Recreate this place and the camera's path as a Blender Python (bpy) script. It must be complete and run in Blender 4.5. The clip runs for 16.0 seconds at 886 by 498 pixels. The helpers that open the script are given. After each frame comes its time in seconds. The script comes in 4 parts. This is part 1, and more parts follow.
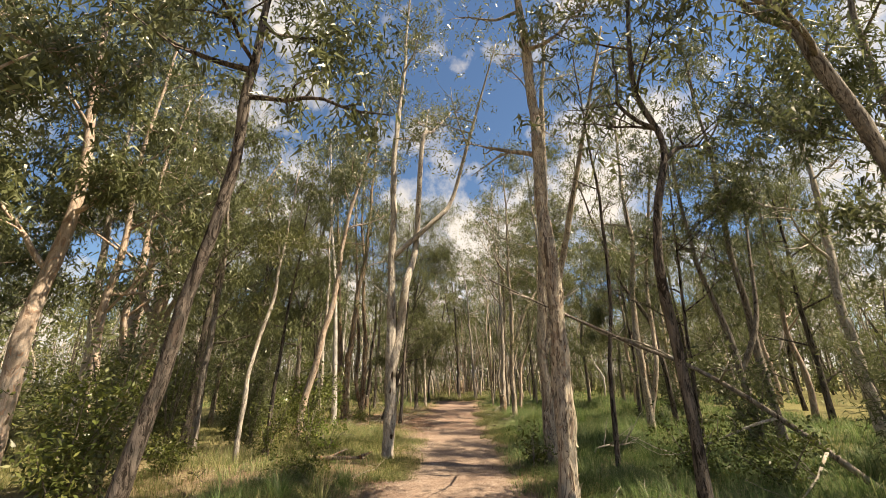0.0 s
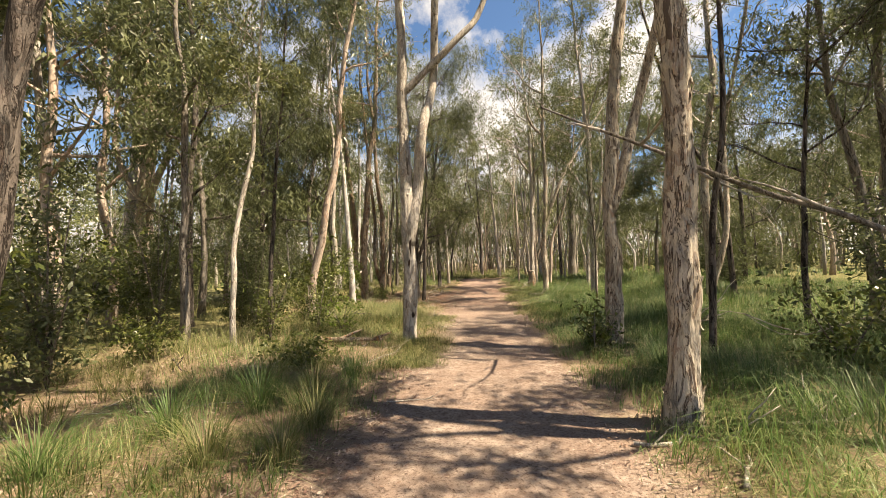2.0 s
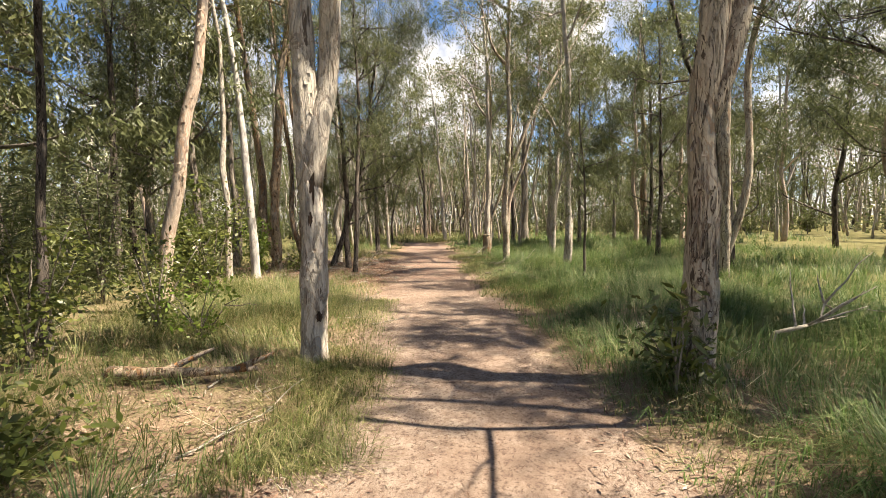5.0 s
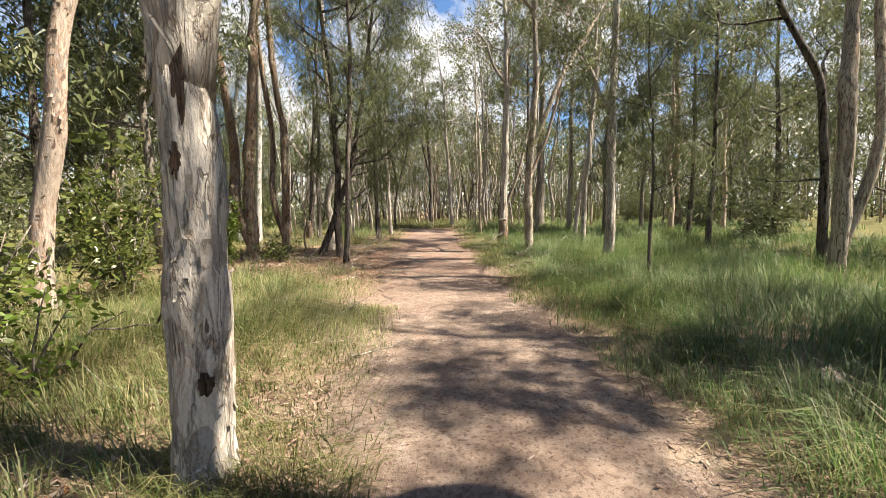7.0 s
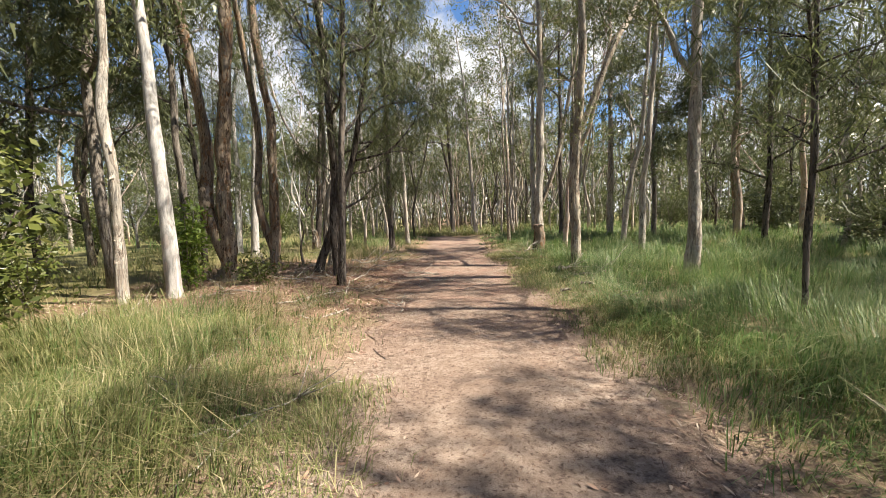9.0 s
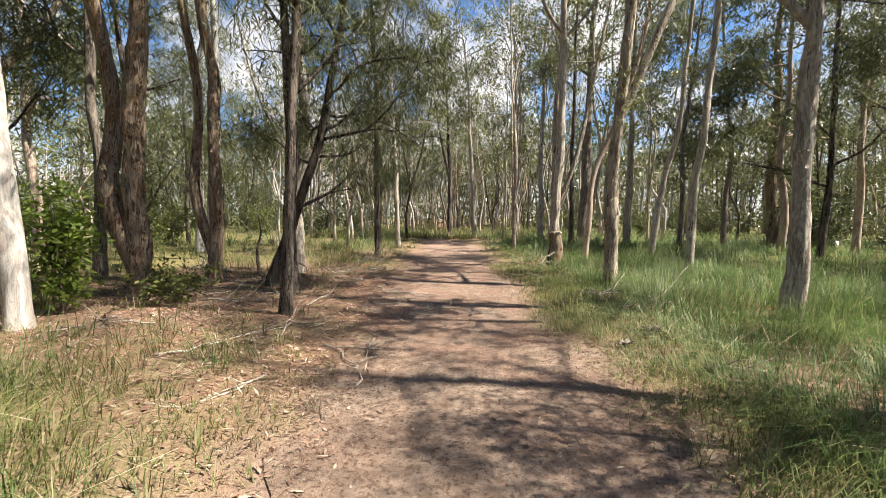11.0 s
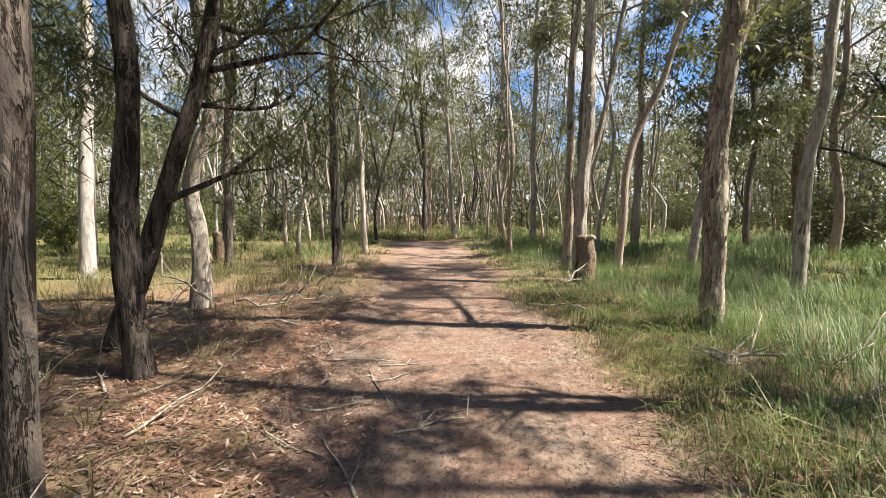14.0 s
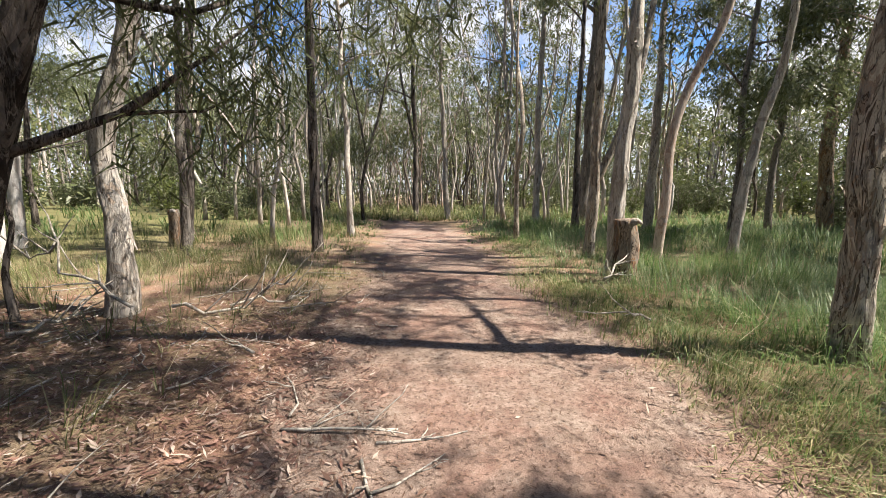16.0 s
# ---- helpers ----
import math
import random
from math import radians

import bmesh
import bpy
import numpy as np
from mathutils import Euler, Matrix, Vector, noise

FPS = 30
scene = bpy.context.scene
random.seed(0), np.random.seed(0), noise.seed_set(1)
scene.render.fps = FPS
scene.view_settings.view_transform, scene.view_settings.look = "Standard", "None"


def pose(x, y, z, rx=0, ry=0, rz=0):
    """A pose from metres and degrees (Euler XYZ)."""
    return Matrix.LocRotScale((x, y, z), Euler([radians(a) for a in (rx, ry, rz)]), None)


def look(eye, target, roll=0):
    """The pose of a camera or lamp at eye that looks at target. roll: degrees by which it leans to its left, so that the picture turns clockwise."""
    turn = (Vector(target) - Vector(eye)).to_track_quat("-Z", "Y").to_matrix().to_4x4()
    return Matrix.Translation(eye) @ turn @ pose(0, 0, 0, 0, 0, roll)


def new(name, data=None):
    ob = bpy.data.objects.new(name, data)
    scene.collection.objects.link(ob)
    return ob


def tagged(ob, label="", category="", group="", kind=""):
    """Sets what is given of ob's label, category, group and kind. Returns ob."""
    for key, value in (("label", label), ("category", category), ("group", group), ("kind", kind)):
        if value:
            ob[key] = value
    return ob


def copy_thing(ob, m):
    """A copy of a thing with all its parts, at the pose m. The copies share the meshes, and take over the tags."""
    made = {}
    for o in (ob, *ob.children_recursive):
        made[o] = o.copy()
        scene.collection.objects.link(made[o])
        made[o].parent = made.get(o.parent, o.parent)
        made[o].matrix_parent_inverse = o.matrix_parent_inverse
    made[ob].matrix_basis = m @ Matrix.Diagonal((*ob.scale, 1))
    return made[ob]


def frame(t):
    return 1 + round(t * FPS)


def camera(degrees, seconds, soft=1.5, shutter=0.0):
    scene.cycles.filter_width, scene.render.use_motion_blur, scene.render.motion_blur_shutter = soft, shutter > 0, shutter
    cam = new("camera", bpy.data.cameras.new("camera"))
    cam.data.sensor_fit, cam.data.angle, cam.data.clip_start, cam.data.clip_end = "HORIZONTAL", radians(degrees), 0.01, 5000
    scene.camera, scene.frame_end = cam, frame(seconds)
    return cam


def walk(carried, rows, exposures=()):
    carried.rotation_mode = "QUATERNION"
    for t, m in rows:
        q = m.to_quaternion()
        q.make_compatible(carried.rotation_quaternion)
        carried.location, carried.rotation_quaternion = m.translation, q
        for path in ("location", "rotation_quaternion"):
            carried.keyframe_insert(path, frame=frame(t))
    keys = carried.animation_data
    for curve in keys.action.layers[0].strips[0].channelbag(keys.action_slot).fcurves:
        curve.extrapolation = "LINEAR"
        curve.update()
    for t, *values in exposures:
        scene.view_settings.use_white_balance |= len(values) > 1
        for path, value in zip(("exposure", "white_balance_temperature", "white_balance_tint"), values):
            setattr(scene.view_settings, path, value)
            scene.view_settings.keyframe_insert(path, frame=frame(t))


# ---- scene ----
cam = camera(94.9, 16.0, 0.5)
PATH = [
    (0, (0.351, 0.529, 1.952), (0.279, 2.432, 2.562), -0.8),
    (0.5, (0.221, 1.231, 1.93), (0.15, 3.185, 2.35), -0.7),
    (1, (0.155, 1.899, 1.805), (0.073, 3.88, 2.069), -0.7),
    (1.5, (0.063, 2.564, 1.712), (-0.062, 4.556, 1.844), -1.0),
    (2, (0.0, 3.22, 1.692), (-0.182, 5.211, 1.753), -1.9),
    (2.5, (-0.057, 3.823, 1.697), (-0.297, 5.809, 1.72), -2.7),
    (3, (-0.189, 4.465, 1.677), (-0.411, 6.453, 1.664), -2.8),
    (3.5, (-0.165, 5.121, 1.666), (-0.264, 7.118, 1.628), -2.3),
    (4, (-0.222, 5.762, 1.646), (-0.197, 7.761, 1.581), -1.7),
    (4.2, (-0.243, 6.026, 1.659), (-0.177, 8.024, 1.576), -1.5),
    (6.3, (-0.332, 8.762, 1.444), (-0.217, 10.752, 1.278), -1.1),
    (6.5, (-0.348, 9.013, 1.428), (-0.246, 11.003, 1.253), -1.0),
    (7, (-0.339, 9.652, 1.437), (-0.259, 11.641, 1.244), -0.8),
    (7.5, (-0.246, 10.273, 1.425), (-0.199, 12.263, 1.228), -1.0),
    (8, (-0.303, 10.995, 1.4), (-0.288, 12.986, 1.211), -1.3),
    (8.5, (-0.274, 11.61, 1.381), (-0.284, 13.603, 1.205), -1.7),
    (9, (-0.285, 12.286, 1.375), (-0.313, 14.279, 1.218), -1.8),
    (9.5, (-0.226, 12.939, 1.366), (-0.258, 14.934, 1.231), -1.6),
    (9.7, (-0.192, 13.219, 1.37), (-0.226, 15.214, 1.227), -1.4),
    (11.8, (-0.34, 15.783, 1.42), (-0.331, 17.776, 1.253), 0.9),
    (12, (-0.346, 16.029, 1.394), (-0.336, 18.019, 1.197), 0.8),
    (12.5, (-0.452, 16.636, 1.387), (-0.459, 18.621, 1.142), -0.0),
    (13, (-0.504, 17.234, 1.414), (-0.502, 19.218, 1.161), -0.9),
    (13.5, (-0.473, 17.792, 1.455), (-0.445, 19.781, 1.249), -1.7),
    (14, (-0.561, 18.31, 1.45), (-0.423, 20.298, 1.28), -0.0),
    (14.5, (-0.644, 18.763, 1.438), (-0.432, 20.74, 1.225), 0.4),
    (15, (-0.683, 19.225, 1.437), (-0.5, 21.202, 1.197), 0.8),
    (15.5, (-0.734, 19.607, 1.412), (-0.555, 21.583, 1.157), 1.0),
    (16, (-0.76, 19.983, 1.398), (-0.557, 21.954, 1.129), 0.6),
]
walk(cam, [(t, look(e, g, r)) for t, e, g, r in PATH], [(0, 1.52, 8500, 9), (2, 1.74, 8250, 9), (4, 1.84, 7900, 8), (6.5, 1.9, 7200, 8), (9, 1.7, 6900, 7), (13, 1.76, 7000, 7), (16, 1.7, 6500, 9)])

# ---- world, sun ----
SUN_EL, SUN_X, SUN_Y = radians(55), 0.98, -0.19
world = bpy.data.worlds.new("world")
scene.world = world
world.use_nodes = True
wn, wl = world.node_tree.nodes, world.node_tree.links
wn.clear()
sky = wn.new("ShaderNodeTexSky")
sky.sky_type, sky.sun_disc = "NISHITA", False
sky.sun_elevation, sky.sun_rotation = SUN_EL, math.atan2(SUN_X, SUN_Y)
sky.air_density, sky.dust_density, sky.ozone_density = 1.0, 0.1, 4.0
tc = wn.new("ShaderNodeTexCoord")
cn = wn.new("ShaderNodeTexNoise")
cn.inputs["Scale"].default_value, cn.inputs["Detail"].default_value, cn.inputs["Roughness"].default_value = 5.0, 8, 0.6
cr = wn.new("ShaderNodeValToRGB")
cr.color_ramp.elements[0].position, cr.color_ramp.elements[1].position = 0.50, 0.64
wm = wn.new("ShaderNodeMix")
wm.data_type = "RGBA"
wm.inputs["B"].default_value = (6.6, 6.7, 7.2, 1)
wb = wn.new("ShaderNodeBackground")
wb.inputs["Strength"].default_value = 0.05
wo = wn.new("ShaderNodeOutputWorld")
drift = wn.new("ShaderNodeMapping")
drift.inputs["Location"].default_value = (1.3, 0.7, 2.1)
wl.new(tc.outputs["Generated"], drift.inputs["Vector"])
wl.new(drift.outputs["Vector"], cn.inputs["Vector"])
height, haze, cover = wn.new("ShaderNodeSeparateXYZ"), wn.new("ShaderNodeMapRange"), wn.new("ShaderNodeMath")
haze.inputs["From Min"].default_value, haze.inputs["From Max"].default_value = 0.0, 0.6
haze.inputs["To Min"].default_value, haze.inputs["To Max"].default_value = 0.16, -0.03
cover.operation = "ADD"
wl.new(tc.outputs["Generated"], height.inputs["Vector"])
wl.new(height.outputs["Z"], haze.inputs["Value"])
wl.new(cn.outputs["Fac"], cover.inputs[0])
wl.new(haze.outputs["Result"], cover.inputs[1])
wl.new(cover.outputs["Value"], cr.inputs["Fac"])
wl.new(cr.outputs["Color"], wm.inputs["Factor"])
deep = wn.new("ShaderNodeMix")
deep.data_type, deep.blend_type = "RGBA", "MULTIPLY"
deep.inputs["Factor"].default_value, deep.inputs["B"].default_value = 1.0, (0.8, 1.0, 1.2, 1)
wl.new(sky.outputs["Color"], deep.inputs["A"])
wl.new(deep.outputs["Result"], wm.inputs["A"])
wl.new(wm.outputs["Result"], wb.inputs["Color"])
wl.new(wb.outputs["Background"], wo.inputs["Surface"])
sun = new("sun", bpy.data.lights.new("sun", "SUN"))
sun.data.energy, sun.data.angle, sun.data.color = 5.0, radians(0.55), (1.0, 0.92, 0.80)
sun.matrix_world = look((0, 0, 0), (-SUN_X * math.cos(SUN_EL), -SUN_Y * math.cos(SUN_EL), -math.sin(SUN_EL)))

# ---- materials ----


class Nodes:
    """A small writer of node trees."""

    def __init__(self, name):
        self.mat = bpy.data.materials.new(name)
        self.mat.use_nodes = True
        self.n, self.l = self.mat.node_tree.nodes, self.mat.node_tree.links
        self.n.clear()
        self.out = self.n.new("ShaderNodeOutputMaterial")
        self.co = self.n.new("ShaderNodeTexCoord").outputs["Object"]

    def put(self, socket, value):
        if isinstance(value, bpy.types.NodeSocket):
            self.l.new(value, socket)
        else:
            socket.default_value = value

    def world_co(self):
        return self.n.new("ShaderNodeNewGeometry").outputs["Position"]

    def scaled(self, vec, s):
        m = self.n.new("ShaderNodeMapping")
        m.inputs["Scale"].default_value = s
        self.l.new(vec, m.inputs["Vector"])
        return m.outputs["Vector"]

    def noise(self, vec, scale, detail=4, rough=0.55, warp=0.0):
        t = self.n.new("ShaderNodeTexNoise")
        t.inputs["Scale"].default_value, t.inputs["Detail"].default_value = scale, detail
        t.inputs["Roughness"].default_value, t.inputs["Distortion"].default_value = rough, warp
        self.l.new(vec, t.inputs["Vector"])
        return t.outputs["Fac"]

    def ramp(self, fac, *stops):
        r = self.n.new("ShaderNodeValToRGB")
        e = r.color_ramp.elements
        while len(e) < len(stops):
            e.new(0.5)
        for k, (p, c) in zip(e, stops):
            k.position = p
            k.color = (c, c, c, 1) if isinstance(c, (int, float)) else (*c, 1)
        self.put(r.inputs["Fac"], fac)
        return r.outputs["Color"]

    def mix(self, fac, a, b, mode="MIX"):
        m = self.n.new("ShaderNodeMix")
        m.data_type, m.blend_type = "RGBA", mode
        self.put(m.inputs["Factor"], fac)
        for k, v in (("A", a), ("B", b)):
            self.put(m.inputs[k], v if isinstance(v, bpy.types.NodeSocket) else (*v, 1))
        return m.outputs["Result"]

    def bump(self, height, strength, distance=0.02):
        b = self.n.new("ShaderNodeBump")
        b.inputs["Strength"].default_value, b.inputs["Distance"].default_value = strength, distance
        self.put(b.inputs["Height"], height)
        return b.outputs["Normal"]

    def surface(self, colour, rough=0.85, normal=None, through_light=0.0, spec=0.3):
        p = self.n.new("ShaderNodeBsdfPrincipled")
        self.put(p.inputs["Base Color"], colour if isinstance(colour, bpy.types.NodeSocket) else (*colour, 1))
        self.put(p.inputs["Roughness"], rough)
        p.inputs["Specular IOR Level"].default_value = spec
        if normal:
            self.l.new(normal, p.inputs["Normal"])
        end = p.outputs["BSDF"]
        if through_light:
            t = self.n.new("ShaderNodeBsdfTranslucent")
            self.put(t.inputs["Color"], colour if isinstance(colour, bpy.types.NodeSocket) else (*colour, 1))
            m = self.n.new("ShaderNodeMixShader")
            m.inputs["Fac"].default_value = through_light
            self.l.new(end, m.inputs[1])
            self.l.new(t.outputs["BSDF"], m.inputs[2])
            end = m.outputs["Shader"]
        self.l.new(end, self.out.inputs["Surface"])
        return self.mat


def bark_material(name, pale, tan, dark, tan_at=0.5, dark_at=0.62, relief=0.6, cracks=0.95):
    """Layered bark: torn plates with crisp edges, upright streaks, narrow dark cracks and wounds."""
    k = Nodes(name)
    co = k.world_co()
    grey = tuple(0.35 * sum(pale) / 3 + 0.28 * c for c in pale)
    plates = k.noise(k.scaled(co, (1, 1, 0.36)), 4.2, 6, 0.62, 1.1)
    streak = k.noise(k.scaled(co, (1, 1, 0.10)), 30, 4, 0.6, 0.3)
    crack = k.noise(k.scaled(co, (1, 1, 0.16)), 11, 5, 0.62, 0.8)
    fine = k.noise(k.scaled(co, (1, 1, 0.45)), 110, 3)
    c = k.ramp(plates, (tan_at - 0.14, tan), (tan_at - 0.12, grey), (tan_at - 0.02, pale), (tan_at + 0.05, pale), (tan_at + 0.06, tan), (tan_at + 0.13, grey), (tan_at + 0.14, pale))
    c = k.mix(0.45, c, k.ramp(streak, (0.32, 0.35), (0.6, 1.0)), "MULTIPLY")
    line = k.ramp(crack, (0.465, 0.0), (0.49, 1.0), (0.505, 1.0), (0.53, 0.0))
    c = k.mix(k.mix(1.0, line, k.ramp(streak, (0.36, 0.0), (0.56, cracks)), "MULTIPLY"), c, dark)
    c = k.mix(k.ramp(crack, (dark_at, 0.0), (dark_at + 0.03, 0.9)), c, dark)
    c = k.mix(0.35, c, k.ramp(fine, (0.3, 0.35), (0.7, 1.0)), "MULTIPLY")
    tone = k.n.new("ShaderNodeObjectInfo").outputs["Random"]
    c = k.mix(0.35, c, k.ramp(tone, (0.0, 0.55), (1.0, 1.0)), "MULTIPLY")
    steps = k.ramp(plates, (tan_at - 0.13, 0.2), (tan_at - 0.11, 0.9), (tan_at + 0.05, 0.5), (tan_at + 0.07, 1.0))
    h = k.mix(0.45, k.mix(0.4, streak, fine), k.mix(0.5, steps, k.ramp(crack, (0.47, 1.0), (0.5, 0.0), (0.53, 1.0))))
    return k.surface(c, 0.9, k.bump(h, relief, 0.035), spec=0.12)


def leaf_material(name, *cols, gloss=0.36, glow=0.36):
    k = Nodes(name)
    r = k.n.new("ShaderNodeNewGeometry").outputs["Random Per Island"]
    n = len(cols)
    c = k.ramp(r, *[(i / (n - 1), col) for i, col in enumerate(cols)])
    v = k.noise(k.world_co(), 1.3, 2)
    c = k.mix(0.75, c, k.ramp(v, (0.3, 0.45), (0.68, 1.0)), "MULTIPLY")
    return k.surface(c, gloss, through_light=glow, spec=0.4)


PAPER = bark_material("paperbark", (0.60, 0.52, 0.43), (0.42, 0.31, 0.235), (0.07, 0.048, 0.038), 0.5, 0.60, 1.0)
PAPER_PALE = bark_material("pale paperbark", (0.62, 0.56, 0.50), (0.44, 0.36, 0.30), (0.08, 0.058, 0.045), 0.5, 0.62, 0.9, 0.6)
PAPER_BROWN = bark_material("brown paperbark", (0.44, 0.345, 0.265), (0.36, 0.185, 0.09), (0.06, 0.04, 0.03), 0.5, 0.58, 1.0)
GUM_PINK = bark_material("pink gum bark", (0.62, 0.50, 0.425), (0.46, 0.30, 0.22), (0.14, 0.09, 0.07), 0.5, 0.66, 0.5, 0.4)
GUM_WHITE = bark_material("white gum bark", (0.60, 0.57, 0.56), (0.46, 0.41, 0.39), (0.16, 0.13, 0.12), 0.56, 0.68, 0.4, 0.3)
GREY_BARK = bark_material("grey bark", (0.33, 0.29, 0.255), (0.22, 0.18, 0.15), (0.06, 0.045, 0.038), 0.5, 0.58, 0.9)
DARK_BARK = bark_material("dark furrowed bark", (0.20, 0.168, 0.15), (0.12, 0.094, 0.082), (0.018, 0.014, 0.012), 0.5, 0.545, 1.0)
DEAD_WOOD = bark_material("bleached dead wood", (0.56, 0.51, 0.45), (0.42, 0.36, 0.30), (0.18, 0.14, 0.11), 0.52, 0.64, 0.6)

LEAF_EUC = leaf_material("eucalypt leaves", (0.074, 0.090, 0.037), (0.127, 0.148, 0.064), (0.200, 0.217, 0.106), (0.148, 0.170, 0.090))
LEAF_PAPER = leaf_material("paperbark leaves", (0.085, 0.101, 0.035), (0.148, 0.164, 0.058), (0.223, 0.228, 0.090), (0.138, 0.155, 0.074))
LEAF_CAS = leaf_material("she-oak needles", (0.072, 0.087, 0.037), (0.118, 0.137, 0.058), (0.170, 0.188, 0.085), gloss=0.55, glow=0.45)
LEAF_SHRUB = leaf_material("shrub leaves", (0.057, 0.076, 0.019), (0.105, 0.132, 0.033), (0.179, 0.189, 0.057), gloss=0.35)
LEAF_BRIGHT = leaf_material("fresh leaves", (0.095, 0.161, 0.024), (0.152, 0.227, 0.037), (0.227, 0.284, 0.066), gloss=0.4, glow=0.45)
GRASS_LUSH = leaf_material("lush grass", (0.060, 0.118, 0.028), (0.105, 0.182, 0.050), (0.170, 0.250, 0.088), (0.33, 0.34, 0.17), gloss=0.5, glow=0.45)
GRASS_DRY = leaf_material("olive grass", (0.080, 0.108, 0.028), (0.138, 0.165, 0.050), (0.235, 0.235, 0.098), (0.44, 0.385, 0.225), gloss=0.55, glow=0.4)
LITTER_DARK = leaf_material("small dark leaves", (0.09, 0.05, 0.035), (0.16, 0.09, 0.06), (0.26, 0.17, 0.12), gloss=0.8, glow=0.03)
LITTER_RED = leaf_material("rust red bark litter", (0.10, 0.045, 0.035), (0.19, 0.095, 0.07), (0.28, 0.165, 0.13), (0.50, 0.41, 0.35), gloss=0.8, glow=0.03)
LITTER = leaf_material("fallen leaves", (0.12, 0.065, 0.05), (0.22, 0.13, 0.095), (0.32, 0.215, 0.165), (0.46, 0.37, 0.30), gloss=0.75, glow=0.05)


def rusty_stretch(k, co):
    """Where bark litter has tinted the soil rust red, 0 to 1."""
    x = k.n.new("ShaderNodeSeparateXYZ")
    k.l.new(co, x.inputs["Vector"])
    m = k.n.new("ShaderNodeMapRange")
    m.inputs["From Min"].default_value, m.inputs["From Max"].default_value = 16.0, 20.0
    k.l.new(x.outputs["Y"], m.inputs["Value"])
    w = k.n.new("ShaderNodeMath")
    w.operation = "MULTIPLY"
    k.l.new(m.outputs["Result"], w.inputs[0])
    k.l.new(k.ramp(k.noise(co, 1.3, 5, 0.65), (0.42, 0.0), (0.62, 0.9)), w.inputs[1])
    return w.outputs[0]


def dirt_colour(k, co):
    big, mid, fine = k.noise(co, 0.8, 4, 0.6), k.noise(co, 7, 5, 0.65), k.noise(co, 120, 4, 0.7)
    c = k.ramp(mid, (0.28, (0.20, 0.145, 0.118)), (0.5, (0.31, 0.238, 0.197)), (0.72, (0.42, 0.342, 0.29)))
    c = k.mix(k.ramp(big, (0.4, 0.0), (0.65, 0.7)), c, (0.24, 0.168, 0.135))
    c = k.mix(rusty_stretch(k, co), c, k.ramp(mid, (0.3, (0.18, 0.10, 0.08)), (0.7, (0.33, 0.215, 0.175))))
    spots, crumbs = k.noise(co, 38, 3, 0.6), k.noise(co, 19, 6, 0.75, 0.4)
    c = k.mix(k.ramp(crumbs, (0.50, 0.0), (0.62, 0.75)), c, (0.14, 0.095, 0.078))
    c = k.mix(k.ramp(crumbs, (0.32, 0.5), (0.40, 0.0)), c, (0.47, 0.39, 0.33))
    c = k.mix(k.ramp(spots, (0.56, 0.0), (0.64, 0.75)), c, (0.12, 0.082, 0.066))
    return k.mix(0.55, c, k.ramp(fine, (0.3, 0.3), (0.58, 1.0)), "MULTIPLY"), mid, fine


def ground_material():
    k = Nodes("forest floor")
    co = k.world_co()
    big, mid, fine = k.noise(co, 0.35, 4), k.noise(co, 3.5, 5, 0.65), k.noise(co, 60, 4, 0.7)
    soil = k.ramp(fine, (0.3, (0.10, 0.064, 0.047)), (0.5, (0.205, 0.145, 0.105)), (0.72, (0.34, 0.265, 0.20)))
    soil = k.mix(rusty_stretch(k, co), soil, k.ramp(fine, (0.3, (0.12, 0.06, 0.045)), (0.7, (0.36, 0.21, 0.155))))
    green = k.ramp(mid, (0.3, (0.08, 0.09, 0.03)), (0.7, (0.17, 0.165, 0.07)))
    c = k.mix(k.ramp(k.mix(0.5, big, mid), (0.42, 0.0), (0.62, 0.45)), soil, green)
    x = k.n.new("ShaderNodeSeparateXYZ")
    k.l.new(co, x.inputs["Vector"])
    away, wide = k.n.new("ShaderNodeMath"), k.n.new("ShaderNodeMapRange")
    away.operation = "ABSOLUTE"
    k.l.new(x.outputs["X"], away.inputs[0])
    k.l.new(away.outputs[0], wide.inputs["Value"])
    wide.inputs["From Min"].default_value, wide.inputs["From Max"].default_value, wide.inputs["To Max"].default_value = 5.0, 9.0, 0.8
    c = k.mix(wide.outputs["Result"], c, green)
    m1, m2, m3 = [k.n.new("ShaderNodeMath") for _ in range(3)]
    m1.operation, m2.operation, m3.operation = "ABSOLUTE", "MULTIPLY_ADD", "ADD"
    k.l.new(x.outputs["X"], m1.inputs[0])
    k.l.new(k.noise(co, 2.2, 5, 0.65), m2.inputs[0])
    m2.inputs[1].default_value, m2.inputs[2].default_value = -1.8, 0.9
    k.l.new(m1.outputs[0], m3.inputs[0])
    k.l.new(m2.outputs[0], m3.inputs[1])
    edge = k.n.new("ShaderNodeMapRange")
    edge.inputs["From Min"].default_value, edge.inputs["From Max"].default_value = 1.0, 1.7
    edge.inputs["To Min"].default_value, edge.inputs["To Max"].default_value = 1.0, 0.0
    k.l.new(m3.outputs[0], edge.inputs["Value"])
    ends = k.n.new("ShaderNodeMapRange")
    ends.inputs["From Min"].default_value, ends.inputs["From Max"].default_value = 36.0, 39.0
    ends.inputs["To Min"].default_value, ends.inputs["To Max"].default_value = 1.0, 0.0
    k.l.new(x.outputs["Y"], ends.inputs["Value"])
    c = k.mix(k.mix(1.0, edge.outputs["Result"], ends.outputs["Result"], "MULTIPLY"), c, dirt_colour(k, co)[0])
    return k.surface(c, 0.95, k.bump(k.mix(0.5, mid, fine), 0.7, 0.05), spec=0.1)


